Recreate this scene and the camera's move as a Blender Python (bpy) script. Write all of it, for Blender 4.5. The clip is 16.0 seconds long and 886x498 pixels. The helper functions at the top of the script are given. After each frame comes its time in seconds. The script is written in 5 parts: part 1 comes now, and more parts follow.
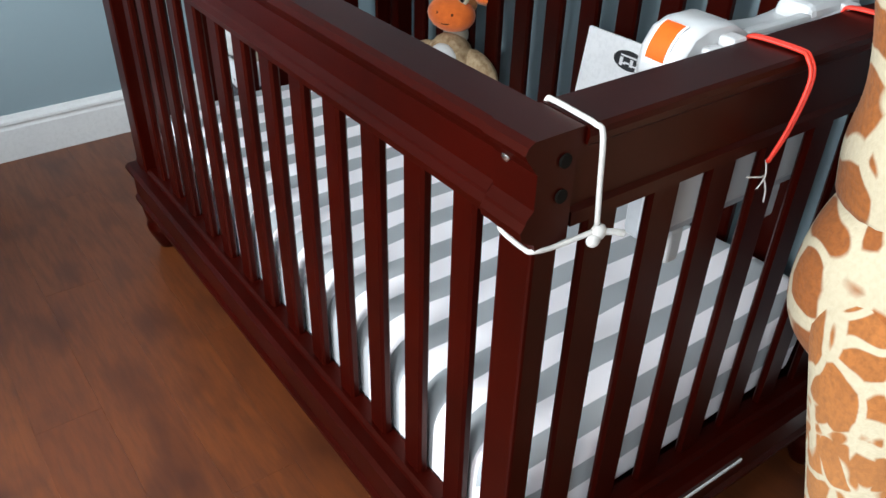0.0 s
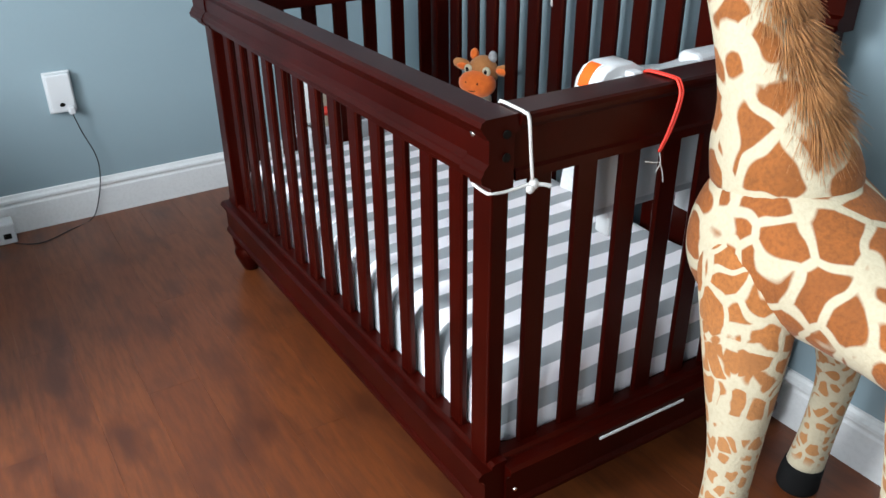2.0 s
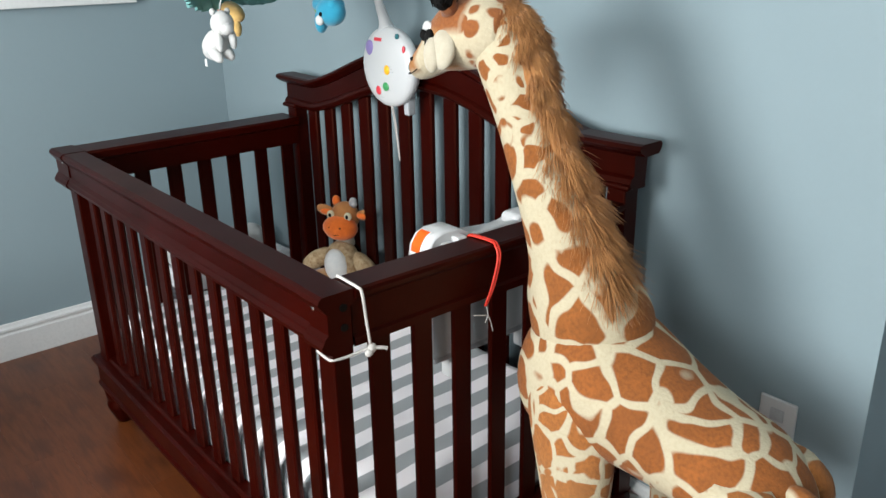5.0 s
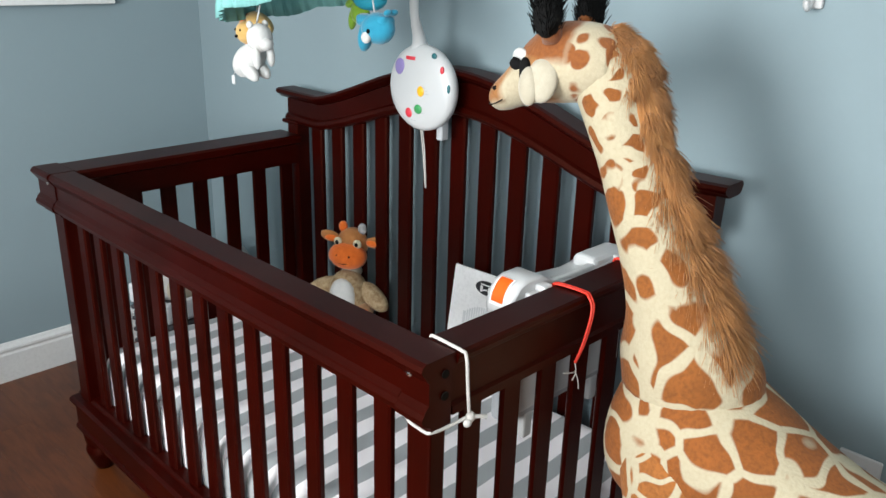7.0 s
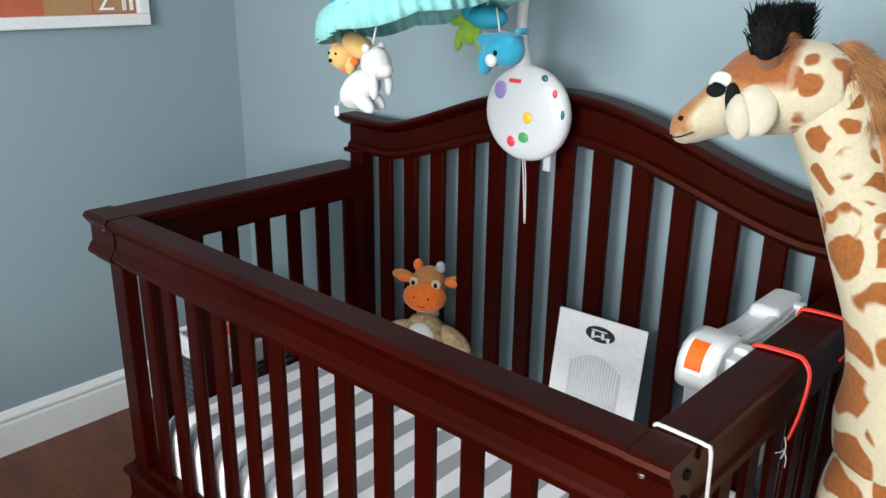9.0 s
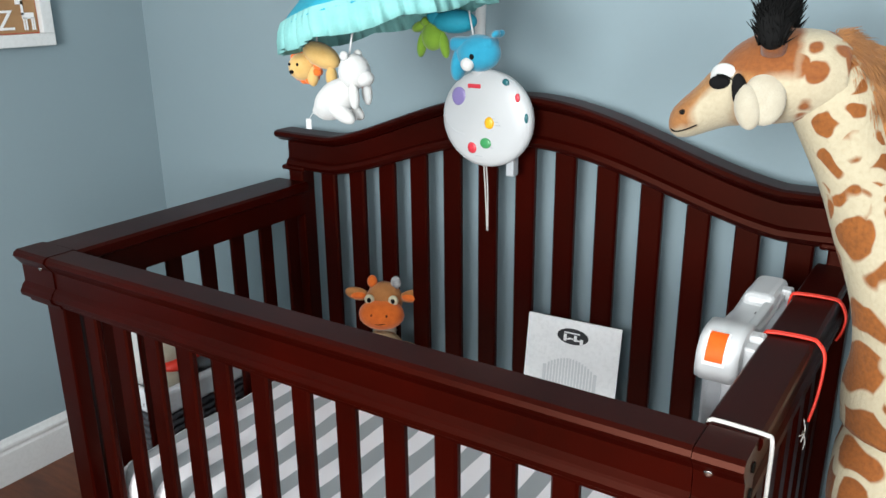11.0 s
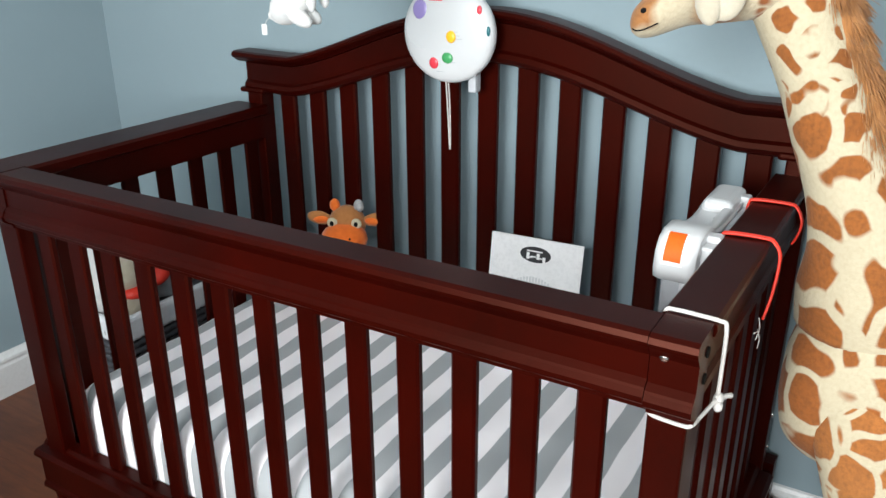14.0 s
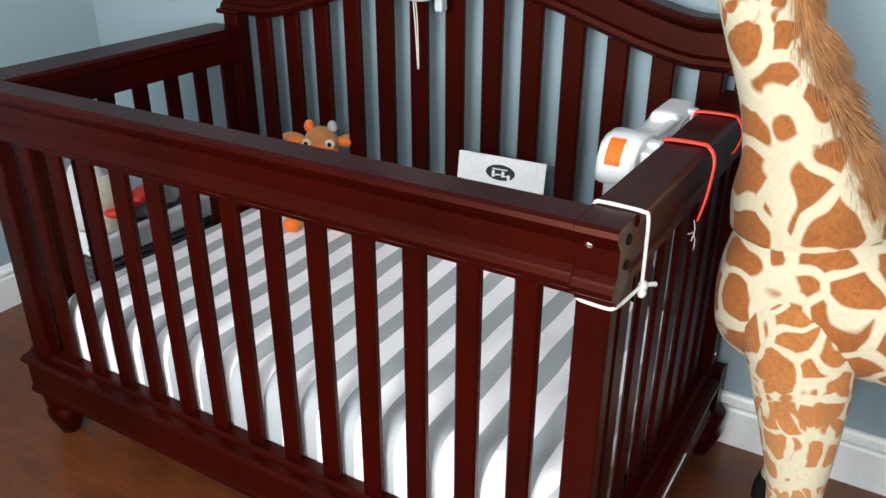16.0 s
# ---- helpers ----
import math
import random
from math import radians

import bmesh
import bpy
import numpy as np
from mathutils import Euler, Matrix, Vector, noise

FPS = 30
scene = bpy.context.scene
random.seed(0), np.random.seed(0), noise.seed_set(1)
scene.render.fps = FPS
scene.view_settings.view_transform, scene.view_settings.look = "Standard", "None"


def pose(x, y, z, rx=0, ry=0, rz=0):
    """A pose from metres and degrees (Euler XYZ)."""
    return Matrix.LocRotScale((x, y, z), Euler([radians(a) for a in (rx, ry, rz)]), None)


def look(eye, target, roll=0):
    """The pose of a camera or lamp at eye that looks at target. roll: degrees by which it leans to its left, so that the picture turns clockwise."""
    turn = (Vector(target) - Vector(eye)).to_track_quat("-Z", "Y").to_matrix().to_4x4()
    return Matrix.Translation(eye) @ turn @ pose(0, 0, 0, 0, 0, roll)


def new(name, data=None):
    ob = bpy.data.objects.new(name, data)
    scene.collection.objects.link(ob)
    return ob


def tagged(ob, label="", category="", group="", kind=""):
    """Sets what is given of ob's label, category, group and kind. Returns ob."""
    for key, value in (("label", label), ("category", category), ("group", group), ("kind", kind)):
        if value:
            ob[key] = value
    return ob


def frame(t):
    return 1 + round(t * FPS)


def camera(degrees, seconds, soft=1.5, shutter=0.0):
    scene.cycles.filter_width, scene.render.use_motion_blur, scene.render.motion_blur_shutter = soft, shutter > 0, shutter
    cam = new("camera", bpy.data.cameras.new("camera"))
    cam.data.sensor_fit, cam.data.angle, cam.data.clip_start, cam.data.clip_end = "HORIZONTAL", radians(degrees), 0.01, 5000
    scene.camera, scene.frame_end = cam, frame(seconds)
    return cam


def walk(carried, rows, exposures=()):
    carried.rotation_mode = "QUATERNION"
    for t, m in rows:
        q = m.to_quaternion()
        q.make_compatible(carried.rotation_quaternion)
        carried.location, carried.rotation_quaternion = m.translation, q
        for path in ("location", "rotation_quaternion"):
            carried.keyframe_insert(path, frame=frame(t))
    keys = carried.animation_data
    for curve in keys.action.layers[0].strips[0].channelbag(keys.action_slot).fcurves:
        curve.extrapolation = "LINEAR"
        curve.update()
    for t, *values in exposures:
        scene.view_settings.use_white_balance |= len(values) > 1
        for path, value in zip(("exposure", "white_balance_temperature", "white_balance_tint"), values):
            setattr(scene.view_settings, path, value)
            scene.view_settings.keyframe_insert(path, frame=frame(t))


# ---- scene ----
cam = camera(57.9, 16.0)
PATH = [
    (0, (0.431, -0.438, 1.194), (-0.881, 0.554, 0.057), 1.6),
    (0.5, (0.634, -0.487, 1.231), (-0.742, 0.509, 0.175), 1.3),
    (1, (0.794, -0.532, 1.247), (-0.661, 0.397, 0.237), 0.7),
    (1.5, (0.852, -0.605, 1.258), (-0.642, 0.322, 0.304), -0.2),
    (2, (0.888, -0.646, 1.258), (-0.614, 0.29, 0.326), -0.6),
    (2.5, (0.933, -0.645, 1.26), (-0.583, 0.297, 0.358), -0.8),
    (3, (0.98, -0.625, 1.28), (-0.542, 0.354, 0.428), -1.1),
    (3.5, (1.003, -0.604, 1.312), (-0.424, 0.552, 0.519), -0.9),
    (4, (1.03, -0.612, 1.369), (-0.41, 0.576, 0.652), -1.4),
    (6.3, (0.879, -0.656, 1.428), (-0.498, 0.616, 0.732), 0.1),
    (6.5, (0.834, -0.677, 1.434), (-0.51, 0.636, 0.751), 1.1),
    (7, (0.699, -0.716, 1.424), (-0.607, 0.634, 0.737), 1.6),
    (7.5, (0.611, -0.732, 1.417), (-0.679, 0.633, 0.729), 1.4),
    (8, (0.529, -0.742, 1.41), (-0.751, 0.637, 0.734), 1.7),
    (8.5, (0.419, -0.718, 1.403), (-0.867, 0.669, 0.751), 1.6),
    (8.7, (0.375, -0.734, 1.409), (-0.908, 0.654, 0.755), 1.3),
    (10.8, (0.151, -0.838, 1.421), (-0.906, 0.722, 0.751), -1.4),
    (11, (0.141, -0.841, 1.392), (-0.904, 0.746, 0.769), -0.6),
    (11.5, (0.134, -0.838, 1.391), (-0.89, 0.766, 0.775), -0.6),
    (12, (0.136, -0.837, 1.386), (-0.858, 0.786, 0.772), -0.5),
    (12.5, (0.135, -0.84, 1.367), (-0.844, 0.786, 0.736), -0.4),
    (13, (0.139, -0.852, 1.343), (-0.83, 0.763, 0.67), -0.4),
    (13.5, (0.149, -0.853, 1.328), (-0.809, 0.748, 0.608), -0.2),
    (14, (0.157, -0.849, 1.325), (-0.796, 0.744, 0.581), -0.2),
    (14.5, (0.159, -0.857, 1.328), (-0.788, 0.733, 0.568), -0.3),
    (15, (0.168, -0.857, 1.307), (-0.772, 0.724, 0.52), -0.3),
    (15.5, (0.197, -0.86, 1.293), (-0.729, 0.702, 0.453), -0.0),
    (16, (0.264, -0.892, 1.293), (-0.654, 0.657, 0.422), 0.2),
]
walk(cam, [(t, look(eye, target, roll)) for t, eye, target, roll in PATH],
     ((0, 0.02, 6300, 10), (1.5, 0.04, 6250, 10), (2.5, 0.10, 6150, 10), (3.2, 0.02, 6200, 10), (4, -0.18, 6600, 10), (6.5, -0.28, 6700, 10),
      (8.5, -0.26, 6550, 10), (11, -0.28, 6600, 10), (12.5, -0.20, 6600, 10), (14, -0.12, 6600, 10), (16, -0.04, 6550, 10)))
# ---- world, window light, added fill light ----
world = bpy.data.worlds.new("world")
scene.world = world
world.use_nodes = True
wn = world.node_tree
sky = wn.nodes.new("ShaderNodeTexSky")
sky.sky_type, sky.sun_disc = "NISHITA", False
sky.sun_elevation, sky.sun_rotation = radians(35), radians(60)
wn.links.new(sky.outputs[0], wn.nodes["Background"].inputs[0])
wn.nodes["Background"].inputs[1].default_value = 0.12

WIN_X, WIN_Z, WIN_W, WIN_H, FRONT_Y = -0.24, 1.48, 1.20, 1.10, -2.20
# unseen second opening and lamp, added to lift the shade beside the giraffe
FILL_X, FILL_W = 1.45, 0.80
for at_x, width, watts in ((WIN_X, WIN_W, 132.0), (FILL_X, FILL_W, 58.0)):
    lamp = bpy.data.lights.new("window_and_fill_light", "AREA")
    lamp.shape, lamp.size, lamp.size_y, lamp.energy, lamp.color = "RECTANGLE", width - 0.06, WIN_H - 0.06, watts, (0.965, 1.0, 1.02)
    lamp_ob = new("window_and_fill_light", lamp)
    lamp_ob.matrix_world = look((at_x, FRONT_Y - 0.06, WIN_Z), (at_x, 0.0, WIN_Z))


# ---- materials ----
def material(name, color, rough=0.5, metal=0.0, coat=0.0, sheen=0.0, spec=0.5):
    m = bpy.data.materials.new(name)
    m.use_nodes = True
    b = m.node_tree.nodes["Principled BSDF"]
    b.inputs["Base Color"].default_value = (*color, 1)
    b.inputs["Roughness"].default_value = rough
    b.inputs["Metallic"].default_value = metal
    b.inputs["Coat Weight"].default_value = coat
    b.inputs["Coat Roughness"].default_value = 0.2
    b.inputs["Sheen Weight"].default_value = sheen
    b.inputs["Specular IOR Level"].default_value = spec
    return m, m.node_tree, b


def node(nt, kind, **values):
    n = nt.nodes.new(kind)
    for k, v in values.items():
        n.inputs[k].default_value = v
    return n


def coords(nt, scale=(1, 1, 1), world_space=True):
    g = nt.nodes.new("ShaderNodeNewGeometry") if world_space else nt.nodes.new("ShaderNodeTexCoord")
    mp = nt.nodes.new("ShaderNodeMapping")
    mp.inputs["Scale"].default_value = scale
    nt.links.new(g.outputs["Position"] if world_space else g.outputs["Object"], mp.inputs["Vector"])
    return mp.outputs[0]


def mix(nt, fac, a, b):
    m = nt.nodes.new("ShaderNodeMix")
    m.data_type = "RGBA"
    for sock, v in ((m.inputs["Factor"], fac), (m.inputs["A"], a), (m.inputs["B"], b)):
        if isinstance(v, (tuple, float)):
            sock.default_value = (*v, 1) if isinstance(v, tuple) else v
        else:
            nt.links.new(v, sock)
    return m.outputs["Result"]


def ramp(nt, value, lo, hi):
    r = nt.nodes.new("ShaderNodeMapRange")
    r.inputs["From Min"].default_value, r.inputs["From Max"].default_value = lo, hi
    nt.links.new(value, r.inputs["Value"])
    return r.outputs[0]


def bump(nt, b, height, strength, distance):
    n = nt.nodes.new("ShaderNodeBump")
    n.inputs["Strength"].default_value, n.inputs["Distance"].default_value = strength, distance
    nt.links.new(height, n.inputs["Height"])
    nt.links.new(n.outputs[0], b.inputs["Normal"])


def noise_tex(nt, vec, scale, detail=4.0, rough=0.5):
    n = node(nt, "ShaderNodeTexNoise", Scale=scale, Detail=detail, Roughness=rough)
    nt.links.new(vec, n.inputs["Vector"])
    return n.outputs["Fac"]


def maths(nt, op, a, b=None, c=None):
    n = nt.nodes.new("ShaderNodeMath")
    n.operation = op
    for k, v in enumerate((a, b, c)):
        if isinstance(v, (int, float)):
            n.inputs[k].default_value = v
        elif v is not None:
            nt.links.new(v, n.inputs[k])
    return n.outputs[0]


def varied(name, color, other, scale, rough, grain=0.0, stretch=(1, 1, 1), speck=0.82, **kw):
    """A surface whose colour wanders between two tones, with fine grain relief."""
    m, nt, b = material(name, color, rough, **kw)
    v = coords(nt, stretch)
    big = noise_tex(nt, v, scale)
    fine = noise_tex(nt, v, max(scale * 9, 90.0), 6, 0.65)
    c = mix(nt, ramp(nt, big, 0.3, 0.7), color, other)
    c = mix(nt, ramp(nt, fine, 0.45, 0.85), c, tuple(x * speck for x in color))
    nt.links.new(c, b.inputs["Base Color"])
    r = nt.nodes.new("ShaderNodeMapRange")
    r.inputs["To Min"].default_value, r.inputs["To Max"].default_value = rough * 0.85, min(1.0, rough * 1.2)
    nt.links.new(big, r.inputs["Value"])
    nt.links.new(r.outputs[0], b.inputs["Roughness"])
    if grain:
        bump(nt, b, fine, 0.35, grain)
    return m


WALL = varied("wall_paint", (0.214, 0.283, 0.309), (0.207, 0.274, 0.302), 2.0, 0.75, 0.0004, speck=0.97)
CEIL = varied("ceiling_paint", (0.85, 0.85, 0.84), (0.82, 0.82, 0.81), 2.0, 0.9, 0.0004, speck=0.97)
TRIM = varied("trim_paint", (0.68, 0.69, 0.68), (0.62, 0.63, 0.63), 5.0, 0.4, 0.0002)
WOOD = varied("cherry_stain", (0.024, 0.0010, 0.0003), (0.012, 0.0006, 0.0002), 5.0, 0.36, 0.00012, (1, 1, 1), spec=0.17)
WOOD.node_tree.nodes["Principled BSDF"].inputs["Specular Tint"].default_value = (1.0, 0.40, 0.28, 1)
WHITE = varied("white_plastic", (0.55, 0.56, 0.56), (0.52, 0.53, 0.54), 8.0, 0.3, speck=0.97)
GREY_PLASTIC = varied("grey_plastic", (0.42, 0.44, 0.46), (0.38, 0.40, 0.42), 8.0, 0.4)
CHROME = material("screw_steel", (0.62, 0.60, 0.57), 0.25, 1.0)[0]
BLACK = varied("black_fur", (0.004, 0.004, 0.004), (0.007, 0.007, 0.007), 60.0, 0.9, spec=0.15)
# the shade inside holes and sockets, painted as solid dark dabs
DARK = material("dark_hole", (0.004, 0.003, 0.002), 0.8, spec=0.1)[0]
PAPER = varied("paper", (0.80, 0.80, 0.80), (0.76, 0.76, 0.76), 12.0, 0.6)
INK = material("black_ink", (0.01, 0.01, 0.012), 0.5)[0]
PALE_INK = material("pale_grey_ink", (0.58, 0.59, 0.60), 0.6)[0]
ROPE = varied("cotton_cord", (0.56, 0.54, 0.51), (0.46, 0.44, 0.41), 90.0, 0.85, 0.0008)
RED = varied("red_ribbon", (0.72, 0.035, 0.015), (0.60, 0.025, 0.012), 40.0, 0.5)
ORANGE = varied("orange_print", (0.74, 0.100, 0.004), (0.68, 0.09, 0.004), 20.0, 0.6, spec=0.25)
ORANGE_PLUSH = varied("orange_plush", (0.85, 0.17, 0.012), (0.72, 0.13, 0.01), 70.0, 0.9, 0.0012, sheen=0.3)
TAN_PLUSH = varied("tan_plush", (0.40, 0.22, 0.10), (0.33, 0.17, 0.07), 60.0, 0.9, 0.0012, sheen=0.3)
CREAM_PLUSH = varied("cream_plush", (0.44, 0.40, 0.31), (0.38, 0.335, 0.25), 50.0, 0.9, 0.0012, sheen=0.3)
WHITE_PLUSH = varied("white_plush", (0.54, 0.54, 0.52), (0.48, 0.49, 0.49), 70.0, 0.9, 0.0015, sheen=0.3)
YELLOW_PLUSH = varied("yellow_plush", (0.66, 0.43, 0.15), (0.60, 0.36, 0.11), 60.0, 0.9, 0.001, sheen=0.3)
GREEN_PLUSH = varied("green_plush", (0.22, 0.40, 0.03), (0.17, 0.33, 0.025), 60.0, 0.9, 0.001, sheen=0.3)
TEAL = varied("teal_fabric", (0.010, 0.30, 0.41), (0.008, 0.26, 0.37), 25.0, 0.75, 0.0008)
AQUA = varied("aqua_frill", (0.20, 0.47, 0.45), (0.17, 0.42, 0.41), 25.0, 0.8, 0.0008)
BLUE_PLUSH = varied("blue_plush", (0.008, 0.25, 0.38), (0.006, 0.21, 0.34), 60.0, 0.9, 0.001, sheen=0.3)
PURPLE = material("purple_button", (0.24, 0.19, 0.42), 0.3)[0]
YELLOW = material("yellow_button", (0.86, 0.45, 0.02), 0.35)[0]
GREEN = material("green_button", (0.05, 0.30, 0.10), 0.35)[0]
CRIMSON = material("crimson_button", (0.62, 0.04, 0.06), 0.35)[0]
DEEP_TEAL = material("deep_teal_button", (0.01, 0.12, 0.14), 0.35)[0]
WICKER = varied("grey_wicker", (0.075, 0.08, 0.09), (0.04, 0.042, 0.05), 40.0, 0.7, 0.002)
LINER = varied("white_liner", (0.76, 0.78, 0.80), (0.68, 0.70, 0.73), 20.0, 0.9, 0.001)
CABLE = material("black_cable", (0.012, 0.012, 0.013), 0.5)[0]


def floor_material():
    m, nt, b = material("laminate", (0.2, 0.07, 0.03), 0.32)
    info = nt.nodes.new("ShaderNodeObjectInfo")
    v = coords(nt, (1.2, 9.0, 1.0))
    off = nt.nodes.new("ShaderNodeVectorMath")
    off.operation = "ADD"
    nt.links.new(v, off.inputs[0])
    nt.links.new(info.outputs["Random"], off.inputs[1])
    grain = noise_tex(nt, off.outputs[0], 7.0, 8, 0.65)
    blot = noise_tex(nt, coords(nt, (2.0, 5.0, 1.0)), 2.2, 3, 0.5)
    c = mix(nt, ramp(nt, info.outputs["Random"], 0.0, 1.0), (0.118, 0.031, 0.0085), (0.150, 0.042, 0.0110))
    c = mix(nt, ramp(nt, grain, 0.40, 0.72), c, (0.076, 0.021, 0.008))
    c = mix(nt, ramp(nt, blot, 0.50, 0.70), c, (0.060, 0.016, 0.006))
    nt.links.new(c, b.inputs["Base Color"])
    r = nt.nodes.new("ShaderNodeMapRange")
    r.inputs["To Min"].default_value, r.inputs["To Max"].default_value = 0.26, 0.44
    nt.links.new(grain, r.inputs["Value"])
    nt.links.new(r.outputs[0], b.inputs["Roughness"])
    bump(nt, b, grain, 0.15, 0.0006)
    return m


LAMINATE = floor_material()
GROOVE = material("floor_groove", (0.085, 0.026, 0.010), 0.7)[0]


def striped_sheet(period=0.0892, phase=0.567):
    """Woven cotton sheet with broad grey and white stripes across the mattress."""
    m, nt, b = material("striped_sheet", (0.8, 0.8, 0.8), 0.85, sheen=0.2)
    g = nt.nodes.new("ShaderNodeNewGeometry")
    sep = nt.nodes.new("ShaderNodeSeparateXYZ")
    nt.links.new(g.outputs["Position"], sep.inputs[0])
    wob = noise_tex(nt, coords(nt), 5.0, 2)
    add = nt.nodes.new("ShaderNodeMath")
    add.operation = "MULTIPLY_ADD"
    add.inputs[1].default_value = 0.012
    nt.links.new(wob, add.inputs[0])
    # the cloth runs on over the two short edges and down the ends
    drop = maths(nt, "MULTIPLY", maths(nt, "MAXIMUM", maths(nt, "SUBTRACT", 0.384, sep.outputs["Z"]), 0.0), 0.9)
    over = maths(nt, "SUBTRACT", maths(nt, "GREATER_THAN", sep.outputs["X"], -0.112), maths(nt, "LESS_THAN", sep.outputs["X"], -1.300))
    nt.links.new(maths(nt, "MULTIPLY_ADD", drop, over, sep.outputs["X"]), add.inputs[2])
    sc = nt.nodes.new("ShaderNodeMath")
    sc.operation = "MULTIPLY_ADD"
    sc.inputs[1].default_value, sc.inputs[2].default_value = 1.0 / period, 40.0 + phase
    nt.links.new(add.outputs[0], sc.inputs[0])
    fr = nt.nodes.new("ShaderNodeMath")
    fr.operation = "FRACT"
    nt.links.new(sc.outputs[0], fr.inputs[0])
    tri = nt.nodes.new("ShaderNodeMath")
    tri.operation = "PINGPONG"
    tri.inputs[1].default_value = 0.5
    nt.links.new(fr.outputs[0], tri.inputs[0])
    f = ramp(nt, tri.outputs[0], 0.235, 0.255)
    c = mix(nt, f, (0.34, 0.36, 0.37), (0.92, 0.88, 0.895))
    nt.links.new(c, b.inputs["Base Color"])
    weave = noise_tex(nt, coords(nt), 700.0, 2)
    soft = noise_tex(nt, coords(nt), 9.0, 3)
    mx = nt.nodes.new("ShaderNodeMath")
    mx.operation = "MULTIPLY_ADD"
    mx.inputs[1].default_value = 0.15
    nt.links.new(weave, mx.inputs[0])
    nt.links.new(soft, mx.inputs[2])
    bump(nt, b, mx.outputs[0], 0.5, 0.004)
    return m


SHEET = striped_sheet()


def giraffe_coat(name, bands, brown, fade=None):
    """Short plush with rounded brown patches parted by cream lines.
    bands: (height, cells per metre, half gap) from low to high; the patches change size smoothly between them."""
    m, nt, b = material(name, (0.8, 0.7, 0.5), 0.9, sheen=0.04)
    v = coords(nt, (1, 1, 0.88))
    sep = nt.nodes.new("ShaderNodeSeparateXYZ")
    nt.links.new(nt.nodes.new("ShaderNodeNewGeometry").outputs["Position"], sep.inputs[0])
    z = sep.outputs["Z"]

    def field(scale, gap):
        nz = node(nt, "ShaderNodeTexNoise", Scale=scale * 0.9, Detail=1.0)
        nt.links.new(v, nz.inputs["Vector"])
        warp = nt.nodes.new("ShaderNodeVectorMath")
        warp.operation = "MULTIPLY_ADD"
        k = 0.75 / scale
        warp.inputs[1].default_value = (k, k, k)
        nt.links.new(nz.outputs["Color"], warp.inputs[0])
        nt.links.new(v, warp.inputs[2])
        edge = nt.nodes.new("ShaderNodeTexVoronoi")
        edge.feature = "DISTANCE_TO_EDGE"
        core = nt.nodes.new("ShaderNodeTexVoronoi")
        for t in (edge, core):
            t.inputs["Scale"].default_value = scale
            nt.links.new(warp.outputs[0], t.inputs["Vector"])
        low = maths(nt, "SMOOTH_MIN", edge.outputs["Distance"], maths(nt, "MULTIPLY_ADD", core.outputs["Distance"], -0.50, 0.47), 0.08)
        return maths(nt, "SUBTRACT", low, gap)

    low = field(*bands[0][1:])
    for (z0, _, _), (z1, scale, gap) in zip(bands, bands[1:]):
        up = ramp(nt, z, z0, z1)
        nxt = field(scale, gap)
        low = maths(nt, "ADD", maths(nt, "MULTIPLY", nxt, up), maths(nt, "MULTIPLY", low, maths(nt, "SUBTRACT", 1.0, up)))
    f = ramp(nt, low, -0.014, 0.022)
    fine = noise_tex(nt, v, 160.0, 4)
    tone = noise_tex(nt, v, 14.0, 3)
    br = mix(nt, ramp(nt, tone, 0.3, 0.7), brown, tuple(x * 1.45 for x in brown))
    br = mix(nt, ramp(nt, fine, 0.4, 0.8), br, tuple(x * 0.82 for x in brown))
    cr = mix(nt, ramp(nt, fine, 0.4, 0.8), (0.435, 0.380, 0.262), (0.395, 0.338, 0.225))
    if fade:
        low_z = ramp(nt, z, fade[0], fade[1])
        br = mix(nt, maths(nt, "MULTIPLY_ADD", low_z, -0.55, 0.55), br, (0.42, 0.22, 0.085))
        f = maths(nt, "MULTIPLY", f, ramp(nt, z, fade[2], fade[2] + 0.02))
    c = mix(nt, f, cr, br)
    nt.links.new(c, b.inputs["Base Color"])
    bump(nt, b, fine, 0.6, 0.003)
    return m


HEAD_AT, HEAD_AX = (-0.035, 0.400, 0.0), (-0.9950, -0.0998, 0.0)


